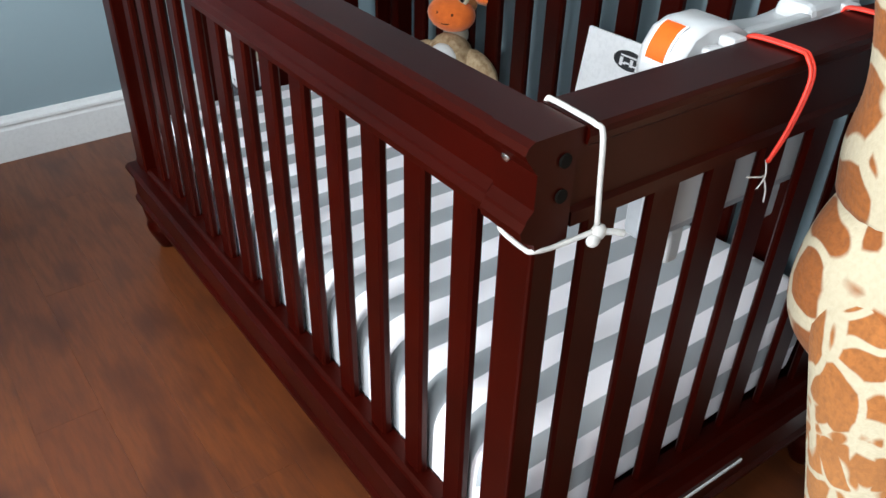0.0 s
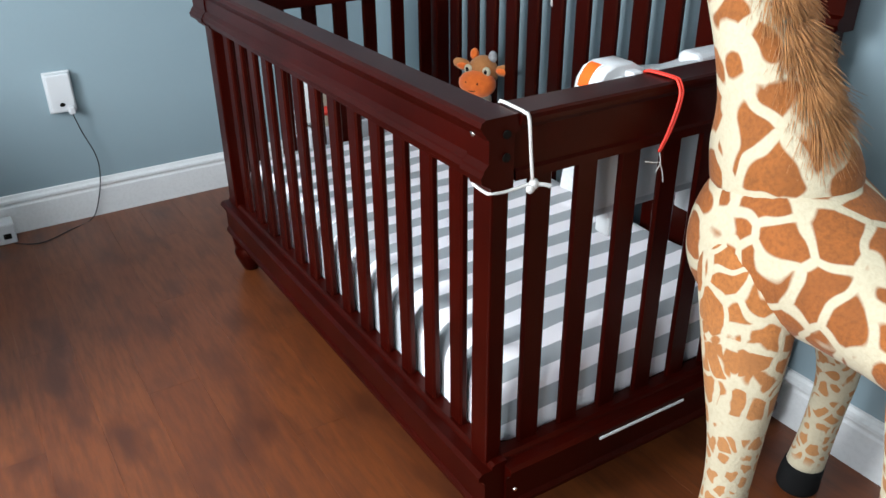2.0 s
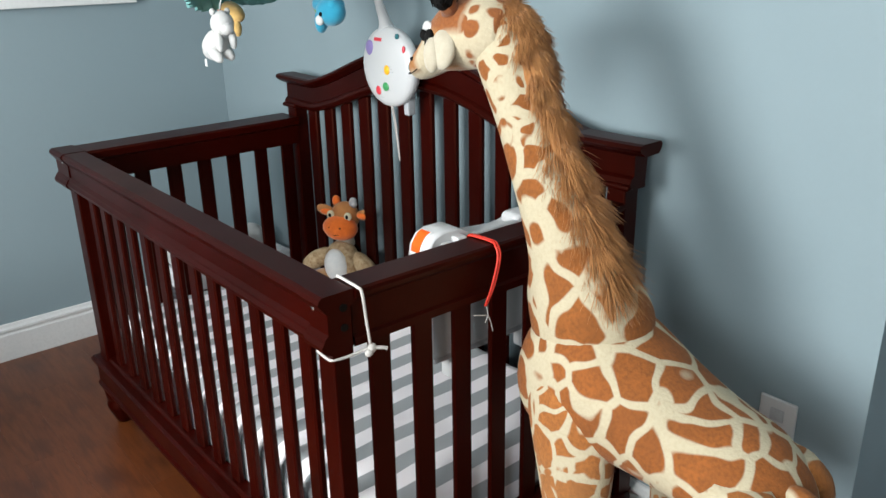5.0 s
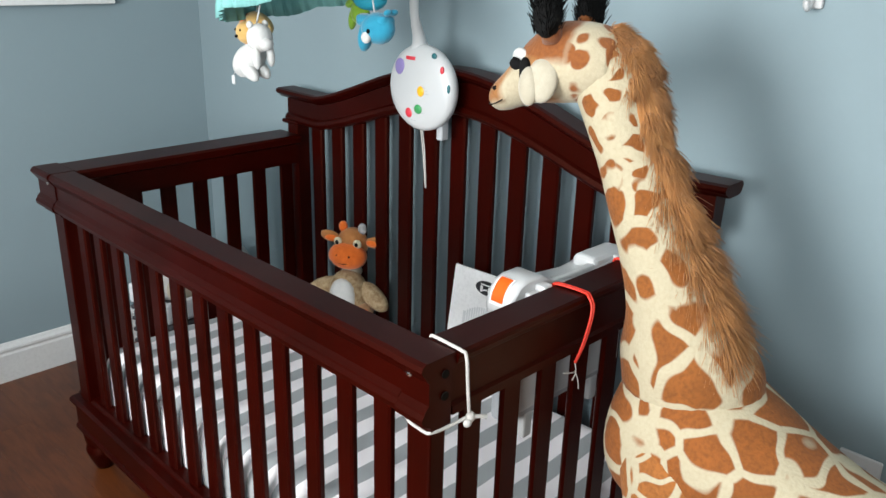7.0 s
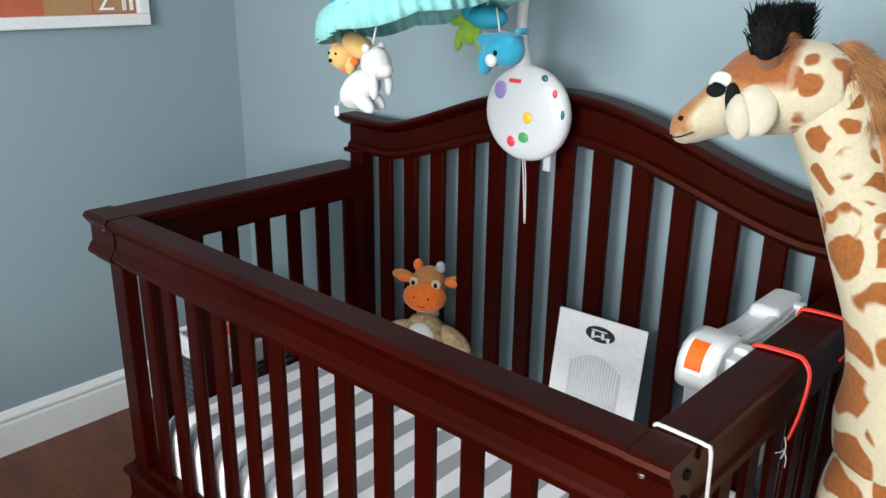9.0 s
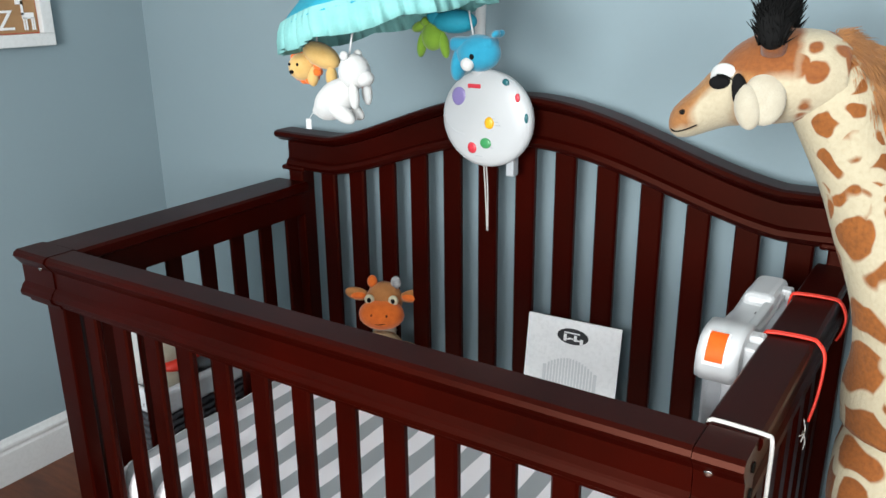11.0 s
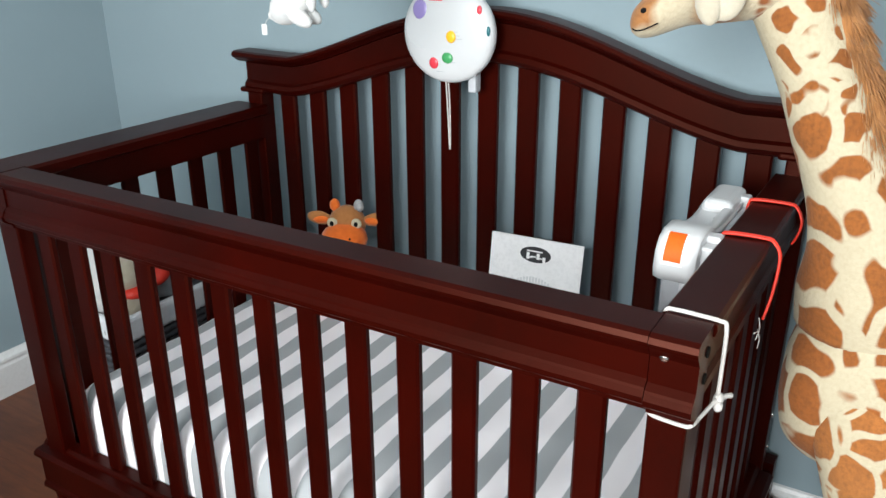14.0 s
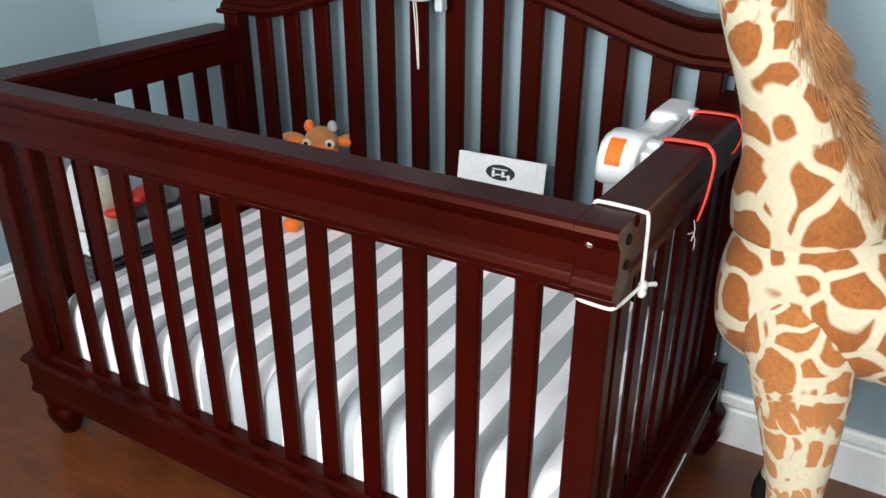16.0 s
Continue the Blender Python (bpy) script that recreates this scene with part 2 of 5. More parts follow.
def head_fur():
    """Cream plush head with a brown crown and a tan nose bridge; small patches run on towards the neck."""
    m, nt, b = material("head_fur", (0.5, 0.25, 0.08), 0.9, sheen=0.12)
    g = nt.nodes.new("ShaderNodeNewGeometry")
    soft = node(nt, "ShaderNodeTexNoise", Scale=30.0, Detail=1.0)
    nt.links.new(g.outputs["Position"], soft.inputs["Vector"])
    off = nt.nodes.new("ShaderNodeVectorMath")
    off.operation = "MULTIPLY_ADD"
    off.inputs[1].default_value = (0.016, 0.016, 0.016)
    nt.links.new(soft.outputs["Color"], off.inputs[0])
    nt.links.new(g.outputs["Position"], off.inputs[2])
    rel = nt.nodes.new("ShaderNodeVectorMath")
    rel.operation = "SUBTRACT"
    rel.inputs[1].default_value = (HEAD_AT[0] + 0.008, HEAD_AT[1] + 0.008, 0.008)
    nt.links.new(off.outputs[0], rel.inputs[0])
    dot = nt.nodes.new("ShaderNodeVectorMath")
    dot.operation = "DOT_PRODUCT"
    dot.inputs[1].default_value = HEAD_AX
    nt.links.new(rel.outputs[0], dot.inputs[0])
    sep = nt.nodes.new("ShaderNodeSeparateXYZ")
    nt.links.new(rel.outputs[0], sep.inputs[0])
    d, z = dot.outputs["Value"], sep.outputs["Z"]
    fine = noise_tex(nt, coords(nt), 160.0, 4)
    br = mix(nt, ramp(nt, fine, 0.35, 0.8), (0.24, 0.074, 0.013), (0.18, 0.051, 0.009))
    tan = mix(nt, ramp(nt, fine, 0.35, 0.8), (0.34, 0.165, 0.055), (0.27, 0.12, 0.036))
    cr = mix(nt, ramp(nt, fine, 0.35, 0.8), (0.45, 0.39, 0.27), (0.40, 0.34, 0.23))

    def both(*qs):
        r = qs[0]
        for q in qs[1:]:
            r = maths(nt, "MULTIPLY", r, q)
        return r
    vo = nt.nodes.new("ShaderNodeTexVoronoi")
    vo.inputs["Scale"].default_value = 27.0
    nt.links.new(off.outputs[0], vo.inputs["Vector"])
    spots = both(ramp(nt, vo.outputs["Distance"], 0.56, 0.48), ramp(nt, d, 0.036, 0.026))
    # crown down to the brow, a band between eye and ear, the nose bridge and tip, and the jaw behind the mouth
    crown = both(ramp(nt, z, 1.264, 1.280), ramp(nt, d, 0.026, 0.038), ramp(nt, d, 0.150, 0.128))
    band = both(ramp(nt, d, 0.068, 0.078), ramp(nt, d, 0.114, 0.102), ramp(nt, z, 1.205, 1.222))
    ridge = maths(nt, "MULTIPLY_ADD", d, 1.12, z)
    bridge = both(ramp(nt, ridge, 1.398, 1.414), ramp(nt, d, 0.108, 0.128))
    tip = both(ramp(nt, d, 0.160, 0.176), ramp(nt, z, 1.182, 1.194))
    jaw = both(ramp(nt, d, 0.045, 0.065), ramp(nt, d, 0.120, 0.100), ramp(nt, z, 1.222, 1.208))
    c = mix(nt, spots, cr, br)
    c = mix(nt, jaw, c, tan)
    c = mix(nt, bridge, c, tan)
    c = mix(nt, tip, c, mix(nt, 0.45, tan, br))
    c = mix(nt, band, c, tan)
    c = mix(nt, crown, c, br)
    nt.links.new(c, b.inputs["Base Color"])
    bump(nt, b, fine, 0.5, 0.003)
    return m


COAT_BODY = giraffe_coat("coat_body", ((0.0, 12.5, 0.080),), (0.190, 0.056, 0.0070))
COAT_NECK = giraffe_coat("coat_neck", ((0.88, 12.0, 0.098), (1.04, 16.0, 0.125), (1.18, 26.0, 0.165)), (0.195, 0.060, 0.0080))
COAT_LEG = giraffe_coat("coat_leg", ((0.26, 36.0, 0.150), (0.40, 25.0, 0.110), (0.58, 17.0, 0.085)), (0.23, 0.078, 0.014), fade=(0.25, 0.60, 0.085))
HEAD_FUR = head_fur()
MANE = varied("mane_fur", (0.40, 0.180, 0.055), (0.32, 0.130, 0.037), 40.0, 0.9, 0.002, sheen=0.15)


# ---- building helpers ----
def finish(bm, name, mats, smooth=False):
    me = bpy.data.meshes.new(name)
    bmesh.ops.recalc_face_normals(bm, faces=bm.faces)
    if smooth:
        for f in bm.faces:
            f.smooth = True
    bm.to_mesh(me)
    bm.free()
    for m in (mats if isinstance(mats, (list, tuple)) else (mats,)):
        me.materials.append(m)
    return me


def thing(name, at, label, category, group=""):
    ob = new(name)
    ob.empty_display_size = 0.05
    ob.location = at
    return tagged(ob, label, category, group)


def part(name, bm, mats, parent, label="", smooth=False, category=""):
    ob = new(name, finish(bm, name, mats, smooth))
    if parent is not None:
        ob.parent = parent
        if parent.parent is None and parent.data is None:
            ob.matrix_parent_inverse = Matrix.Translation(parent.location).inverted()
    return tagged(ob, label, category)


def single(name, bm, mats, label, category, smooth=False, kind="", group=""):
    ob = new(name, finish(bm, name, mats, smooth))
    return tagged(ob, label, category, group, kind)


def add_box(bm, x0, x1, y0, y1, z0, z1, bevel=0.0, m=None, mat=0, seg=2):
    r = bmesh.ops.create_cube(bm, size=1.0)
    mtx = Matrix.Translation(((x0 + x1) / 2, (y0 + y1) / 2, (z0 + z1) / 2)) @ Matrix.Diagonal((x1 - x0, y1 - y0, z1 - z0, 1))
    bmesh.ops.transform(bm, matrix=mtx, verts=r["verts"])
    faces = {f for v in r["verts"] for f in v.link_faces}
    verts = set(r["verts"])
    if bevel:
        edges = list({e for v in r["verts"] for e in v.link_edges})
        o = bmesh.ops.bevel(bm, geom=edges, offset=bevel, segments=seg, affect="EDGES", profile=0.5)
        verts = {v for v in o["verts"]} | {v for v in verts if v.is_valid}
        faces = {f for v in verts for f in v.link_faces}
    for f in faces:
        f.material_index = mat
    if m is not None:
        bmesh.ops.transform(bm, matrix=m, verts=list(verts))
    return bm


def box(x0, x1, y0, y1, z0, z1, bevel=0.0, m=None, seg=2):
    return add_box(bmesh.new(), x0, x1, y0, y1, z0, z1, bevel, m, 0, seg)


def profile_bar(profile, start, end, axis="x"):
    """A moulded bar: a closed outline swept straight along x (outline in y, z) or y (outline in x, z)."""
    bm = bmesh.new()
    rings = []
    for s in (start, end):
        rings.append([bm.verts.new((s, a, z) if axis == "x" else (a, s, z)) for a, z in profile])
    n = len(profile)
    for i in range(n):
        bm.faces.new((rings[0][i], rings[0][(i + 1) % n], rings[1][(i + 1) % n], rings[1][i]))
    bm.faces.new(rings[0])
    bm.faces.new(list(reversed(rings[1])))
    return bm


def add_loft(bm, sections, n=24, mat=0, caps=True):
    """sections: (centre, half-axis vector u, half-axis vector v)."""
    rings = []
    for c, u, v in sections:
        c, u, v = Vector(c), Vector(u), Vector(v)
        rings.append([bm.verts.new(c + u * math.cos(2 * math.pi * i / n) + v * math.sin(2 * math.pi * i / n)) for i in range(n)])
    for a, b in zip(rings, rings[1:]):
        for i in range(n):
            f = bm.faces.new((a[i], a[(i + 1) % n], b[(i + 1) % n], b[i]))
            f.material_index = mat
            f.smooth = True
    if caps:
        for r in (rings[0], rings[-1]):
            f = bm.faces.new(r)
            f.material_index = mat
            f.smooth = True
    return bm


def refine(sections, steps=4):
    """Smooth (Catmull-Rom) refinement of loft sections."""
    out = []
    P = [tuple(Vector(q) for q in s) for s in sections]
    for i in range(len(P) - 1):
        p0, p1, p2, p3 = P[max(i - 1, 0)], P[i], P[i + 1], P[min(i + 2, len(P) - 1)]
        for k in range(steps):
            t = k / steps
            out.append(tuple(0.5 * ((2 * b) + (c - a) * t + (2 * a - 5 * b + 4 * c - d) * t * t + (3 * b - a - 3 * c + d) * t ** 3)
                             for a, b, c, d in zip(p0, p1, p2, p3)))
    out.append(P[-1])
    return out


def add_blob(bm, c, r, mat=0, m=None, u=16, v=10):
    o = bmesh.ops.create_uvsphere(bm, u_segments=u, v_segments=v, radius=1.0)
    mt = Matrix.Translation(c) @ (m or Matrix()) @ Matrix.Diagonal((*r, 1))
    bmesh.ops.transform(bm, matrix=mt, verts=o["verts"])
    for f in {f for w in o["verts"] for f in w.link_faces}:
        f.material_index, f.smooth = mat, True
    return bm


def add_tube(bm, pts, r, n=8, mat=0):
    pts = [Vector(p) for p in pts]
    radii = r if isinstance(r, (list, tuple)) else [r] * len(pts)
    secs = []
    side = None
    for i, p in enumerate(pts):
        d = (pts[min(i + 1, len(pts) - 1)] - pts[max(i - 1, 0)]).normalized()
        if side is None:
            side = d.orthogonal().normalized()
        side = (side - d * side.dot(d)).normalized()
        secs.append((p, side * radii[i], d.cross(side) * radii[i]))
    return add_loft(bm, secs, n, mat)


def curve_pts(pts, steps=6):
    return [s[0] for s in refine([(p,) for p in pts], steps)]


def lathe(profile, at, n=20, mat=0, bm=None):
    bm = bm or bmesh.new()
    return add_loft(bm, [((at[0], at[1], at[2] + z), (max(r, 1e-4), 0, 0), (0, max(r, 1e-4), 0)) for r, z in profile], n, mat)


# ---- room ----
LEFT_X, BACK_Y, EDGE_X, RIGHT_X, DEEP_Y, TOP = -2.082, 0.836, 0.530, 2.30, 1.60, 2.45
T = 0.12
single("wall_west", box(LEFT_X - T, LEFT_X, FRONT_Y - T, BACK_Y + T, 0, TOP), WALL, "blue-grey painted plaster wall with a white baseboard", "wall", kind="structure")
single("wall_north", box(LEFT_X, EDGE_X, BACK_Y, BACK_Y + T, 0, TOP), WALL, "blue-grey painted plaster wall behind the crib", "wall", kind="structure")
single("wall_return", box(EDGE_X - T, EDGE_X, BACK_Y + T, DEEP_Y + T, 0, TOP), WALL, "blue-grey painted side of the recess", "wall", kind="structure")
single("wall_recess", box(EDGE_X, RIGHT_X, DEEP_Y, DEEP_Y + T, 0, TOP), WALL, "blue-grey painted wall at the back of the recess", "wall", kind="structure")
single("wall_east", box(RIGHT_X, RIGHT_X + T, FRONT_Y - T, DEEP_Y + T, 0, TOP), WALL, "blue-grey painted plaster wall", "wall", kind="structure")
# the right-hand opening only houses the added fill lamp
bm = bmesh.new()
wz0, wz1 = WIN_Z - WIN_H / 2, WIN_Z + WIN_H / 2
w0, w1, w2, w3 = WIN_X - WIN_W / 2, WIN_X + WIN_W / 2, FILL_X - FILL_W / 2, FILL_X + FILL_W / 2
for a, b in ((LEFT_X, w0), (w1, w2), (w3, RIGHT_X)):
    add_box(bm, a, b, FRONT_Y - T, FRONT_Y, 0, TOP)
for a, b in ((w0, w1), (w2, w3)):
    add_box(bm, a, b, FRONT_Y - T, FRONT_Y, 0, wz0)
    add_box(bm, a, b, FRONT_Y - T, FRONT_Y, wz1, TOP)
single("wall_south", bm, WALL, "blue-grey painted wall with a window opening and an unseen second opening added for fill light", "wall", kind="structure")
# never in view; stands in for whatever blocks the window light low down
single("shade_blocker", box(LEFT_X, -0.82, -1.22, -1.08, 0, 0.68), WALL, "unseen low blocker added to shade the west wall and the left floor", "wall", kind="structure")
single("ceiling", box(LEFT_X - T, RIGHT_X + T, FRONT_Y - T, DEEP_Y + T, TOP, TOP + 0.1), CEIL, "plain white painted ceiling", "ceiling", kind="structure")


def baseboard(name, start, end, fixed, out, axis, label):
    """A tall white baseboard with a rounded cap; out is the direction away from the wall."""
    prof = [(0, 0), (0.017, 0), (0.017, 0.098), (0.014, 0.104), (0.014, 0.109), (0.018, 0.115), (0.017, 0.123), (0.010, 0.129), (0.006, 0.137), (0, 0.139)]
    prof = [(fixed + out * a, z) for a, z in prof]
    return single(name, profile_bar(prof, start, end, axis), TRIM, label, "baseboard", kind="structure")


baseboard("baseboard_west", FRONT_Y, BACK_Y, LEFT_X, 1, "y", "tall white moulded baseboard along the blue wall")
baseboard("baseboard_north", LEFT_X + 0.02, EDGE_X, BACK_Y, -1, "x", "tall white moulded baseboard behind the crib")
baseboard("baseboard_recess", EDGE_X, RIGHT_X, DEEP_Y, -1, "x", "tall white moulded baseboard in the recess")

# ---- crib ----
crib = thing("crib", (-0.70, 0.38, 0.0), "dark cherry-stained wooden crib with an arched headboard, corner tied with cord", "crib")
FX0, FX1 = -1.402, -0.010
LEAN_R = 0.016


def slat(x0, x1, y0, y1, z0, z1, parent, m=None):
    return part("slat", box(x0, x1, y0, y1, z0, z1, 0.004, m, 1), WOOD, parent)


def rail_profile(front, back, z0, z1, lip, s=1):
    """Top rail: rounded cap overhanging a flat face, with a rounded moulding at its foot."""
    p = [(back, z1 - 0.006), (back - 0.006, z1), (front - lip + 0.010, z1), (front - lip + 0.003, z1 - 0.004), (front - lip, z1 - 0.011), (front - lip + 0.004, z1 - 0.018),
         (front - 0.008, z1 - 0.023), (front, z1 - 0.034), (front, z0 + 0.046), (front - 0.008, z0 + 0.038), (front - lip + 0.007, z0 + 0.034), (front - lip + 0.002, z0 + 0.027),
         (front - lip + 0.004, z0 + 0.018), (front - lip + 0.012, z0 + 0.012), (front + 0.004, z0 + 0.008), (front + 0.006, z0), (back - 0.012, z0), (back - 0.012, z1 - 0.03), (back, z1 - 0.024)]
    return p


Z_CAP, Z_FOOT = 0.889, 0.776
front_rail = part("front_rail", profile_bar(rail_profile(-0.008, 0.046, Z_FOOT, Z_CAP, 0.016), FX0 + 0.062, FX1 - 0.0515), WOOD, crib, "top rail with rounded mouldings")
for i in range(13):
    c = -0.138 - 0.0957 * i
    slat(c - 0.0205, c + 0.0205, 0.0165, 0.0330, 0.230, Z_FOOT + 0.004, front_rail)
for x0, x1, wrap in ((FX1 - 0.0500, FX1, 0.008), (FX0, FX0 + 0.0605, -0.046)):
    post = part("front_post", box(x0, x1, 0.0, 0.034, 0.205, Z_FOOT + 0.002, 0.004), WOOD, crib)
    lo, hi = (x0, x1 + wrap) if wrap > 0 else (x0 + wrap, x1)
    part("post_head", profile_bar(rail_profile(-0.011, 0.047, Z_FOOT - 0.002, Z_CAP + 0.001, 0.016), lo, hi), WOOD, post, "moulded block that carries the rail across the post")
    bmb = bmesh.new()
    add_blob(bmb, ((x0 + x1) / 2 - 0.008, -0.012, 0.858), (0.006, 0.003, 0.006), 0, None, 12, 8)
    part("bolt", bmb, CHROME, post, "bright steel bolt head")
for z in (0.862, 0.826):
    bmh = bmesh.new()
    bmesh.ops.create_cone(bmh, cap_ends=True, segments=14, radius1=0.007, radius2=0.007, depth=0.003,
                          matrix=Matrix.Translation((FX1 + 0.009, 0.020, z)) @ pose(0, 0, 0, 0, 90, 0))
    part("bolt_hole", bmh, DARK, crib, "dark disc standing in for a shaded bolt hole in the end of the rail")

# base: bottom rail, ledge and skirt on the four sides
skirt_p = [(0.036, 0.240), (0.010, 0.240), (0.004, 0.236), (0.002, 0.231), (-0.018, 0.230), (-0.026, 0.224), (-0.026, 0.216), (-0.016, 0.210), (-0.012, 0.200), (-0.012, 0.142), (-0.018, 0.134), (-0.018, 0.126), (0.012, 0.124), (0.030, 0.130)]
part("front_base", profile_bar(skirt_p, FX0 - 0.018, FX1 + 0.016), WOOD, crib, "moulded base rail")
RIGHT = Matrix.Translation((FX1 + 0.010, 0.0, 0)) @ pose(0, 0, 0, 0, 0, -math.degrees(math.atan(LEAN_R)))
LEFT = Matrix.Translation((FX0, 0.0, 0)) @ pose(0, 0, 0, 0, 0, 0.6)


def end_panel(mx, s, lip):
    """One short side: rail, slats and base, built along y from the front corner. s: +1 outward is +x."""
    def place(bm):
        bmesh.ops.transform(bm, matrix=mx, verts=bm.verts)
        return bm
    if s > 0:
        prof = [(-0.068, 0.884), (-0.064, 0.889), (-0.004, 0.889), (0.001, 0.886), (0.002, 0.880), (0.000, 0.872), (-0.010, 0.868), (-0.014, 0.860), (-0.014, 0.800), (-0.008, 0.796), (-0.008, 0.781), (-0.058, 0.781), (-0.058, 0.86), (-0.068, 0.864)]
    else:
        prof = [(-a, z) for a, z in rail_profile(0.0, 0.072, 0.800, 0.889, lip)]
        prof = [(-a, z) for a, z in prof]
    rail = part("end_rail", place(profile_bar(prof, 0.0435, 0.738, "y")), WOOD, crib, "flat end rail")
    for k in range(7):
        y = 0.104 + (0.0955 if s > 0 else 0.1005) * k
        b = box(-0.034 if s > 0 else 0.022, -0.022 if s > 0 else 0.034, y - 0.0235, y + 0.0235, 0.236, 0.785 if s > 0 else 0.804, 0.004, None, 1)
        part("slat", place(b), WOOD, rail)
    if s < 0:
        part("end_stile", place(box(0.020, 0.036, 0.0545, 0.0790, 0.236, 0.804, 0.002, None, 1)), WOOD, rail)
    bp = [(-s * a, z) for a, z in skirt_p]
    part("end_base", place(profile_bar(bp, 0.031, 0.735, "y")), WOOD, crib, "moulded base rail")
    return rail


end_panel(RIGHT, 1, 0.0)
end_panel(LEFT, -1, 0.046)

# headboard
HX, HW, HY = -0.685, 0.718, 0.738


def arch(x, ends, rise):
    """Bonnet arch: a broad crown that dips into short flat shoulders."""
    d = abs(x - HX)
    if d < 0.56:
        return ends + rise * (0.5 + 0.5 * math.cos(math.pi * d / 0.60)) ** 0.80 - 0.004
    k = (d - 0.56) / (HW - 0.56)
    base = ends + rise * (0.5 + 0.5 * math.cos(math.pi * 0.56 / 0.60)) ** 0.80 - 0.004
    return base + (ends + 0.002 - base) * k * k


def arch_bar(prof, half, steps=72):
    """Sweeps an outline in (y, z above arch, blend) along the arch; blend 0 follows the upper curve, 1 the lower."""
    bm = bmesh.new()
    rings = []
    for i in range(steps + 1):
        x = HX - half + 2 * half * i / steps
        up, lo = arch(x, 1.022, 0.146), arch(x, 0.924, 0.134)
        rings.append([bm.verts.new((x, y, (up if w < 0.5 else lo) + z)) for y, z, w in prof])
    n = len(prof)
    for a, b in zip(rings, rings[1:]):
        for i in range(n):
            bm.faces.new((a[i], a[(i + 1) % n], b[(i + 1) % n], b[i])).smooth = False
    bm.faces.new(rings[0])
    bm.faces.new(list(reversed(rings[-1])))
    return bm


head = part("headboard", arch_bar([(HY, -0.028, 0), (HY, 0.026, 1), (HY - 0.008, 0.020, 1), (HY - 0.012, 0.010, 1), (HY - 0.006, 0.001, 1), (HY + 0.002, -0.004, 1), (HY + 0.040, -0.004, 1), (HY + 0.044, -0.020, 0)], 0.716), WOOD, crib, "arched solid headboard rail")
part("headboard_cap", arch_bar([(HY - 0.002, -0.026, 0), (HY - 0.010, -0.020, 0), (HY - 0.020, -0.014, 0), (HY - 0.024, -0.008, 0), (HY - 0.020, -0.001, 0), (HY - 0.010, 0.002, 0), (HY + 0.046, 0.002, 0), (HY + 0.052, -0.004, 0), (HY + 0.050, -0.014, 0), (HY + 0.043, -0.024, 0)], 0.744), WOOD, head, "rounded cap moulding along the arch")
for i in range(13):
    x1 = -0.0145 - 0.05 - 0.0995 * i
    xc = x1 - 0.025
    slat(x1 - 0.0495, x1, HY + 0.018, HY + 0.036, 0.225, arch(xc, 0.924, 0.134) + 0.004, head)
for x0, x1 in ((-0.0380, 0.012), (-1.404, -1.354)):
    hp = part("headboard_post", box(x0, x1, HY - 0.002, HY + 0.046, 0.205, 0.926, 0.004), WOOD, head)
    part("post_moulding", box(x0 - 0.016, x1 + 0.016, HY - 0.014, HY + 0.050, 0.918, 0.932, 0.006), WOOD, hp)
part("back_base", profile_bar([(2 * HY + 0.052 - (a + HY), z) for a, z in skirt_p], -1.404, 0.034), WOOD, crib, "moulded base rail")
for fx, fy in ((FX0 + 0.032, 0.028), (FX1 - 0.026, 0.028), (FX0 + 0.034, HY + 0.02), (0.012, HY + 0.02)):
    part("bun_foot", lathe([(0.018, 0), (0.022, 0.003), (0.029, 0.020), (0.038, 0.042), (0.044, 0.060), (0.045, 0.070), (0.041, 0.080), (0.039, 0.086), (0.043, 0.094), (0.045, 0.110), (0.046, 0.128)], (fx, fy, 0)), WOOD, crib, smooth=True)
part("mattress_board", box(FX0 + 0.035, FX1 - 0.028, 0.034, HY + 0.01, 0.196, 0.212), WOOD, crib)
for bx, by, bz in ((FX1 + 0.022, 0.052, 0.165), (FX1 + 0.022, 0.640, 0.165)):
    bmt = bmesh.new()
    add_blob(bmt, (bx, by, bz), (0.004, 0.005, 0.005), 0, None, 10, 6)
    part("base_bolt", bmt, CHROME, crib, "bright steel bolt in the base rail")
for y, z in ((0.758, 0.36), (0.758, 0.28)):
    bmt = bmesh.new()
    add_blob(bmt, (0.0125, y, z), (0.004, 0.006, 0.006), 0, None, 10, 6)
    part("side_bolt", bmt, CHROME, crib, "bright steel side bolt")


def mattress():
    bm = bmesh.new()
    x0, x1, y0, y1, z0, z1 = -1.358, -0.046, 0.040, 0.750, 0.2125, 0.384
    add_box(bm, x0, x1, y0, y1, z0, z1, 0.062, None, 0, 7)
    bmesh.ops.subdivide_edges(bm, edges=[e for e in bm.edges if e.calc_length() > 0.2], cuts=24, use_grid_fill=True)
    for v in bm.verts:
        if v.co.z < z0 + 0.062:
            v.co.z = z0 + (v.co.z - z0) * 0.22
    for v in bm.verts:
        if v.co.z > 0.315:
            v.co.z += 0.005 * noise.noise(v.co * 5.0) + 0.003 * noise.noise(v.co * 13.0)
        v.co.y += 0.003 * noise.noise(v.co * 7.0) if 0.04 < v.co.y < 0.74 else 0.0
    mat = thing("crib_mattress", (-0.70, 0.395, z0), "crib mattress in a fitted sheet with broad grey and white stripes", "mattress")
    part("fitted_sheet", bm, SHEET, mat, "cotton sheet with grey and white stripes", smooth=True)
    part("foam_core", box(x0 + 0.05, x1 - 0.05, y0 + 0.05, y1 - 0.05, z0 + 0.012, z1 - 0.03, 0.02), LINER, mat)
    return mat


mattress()

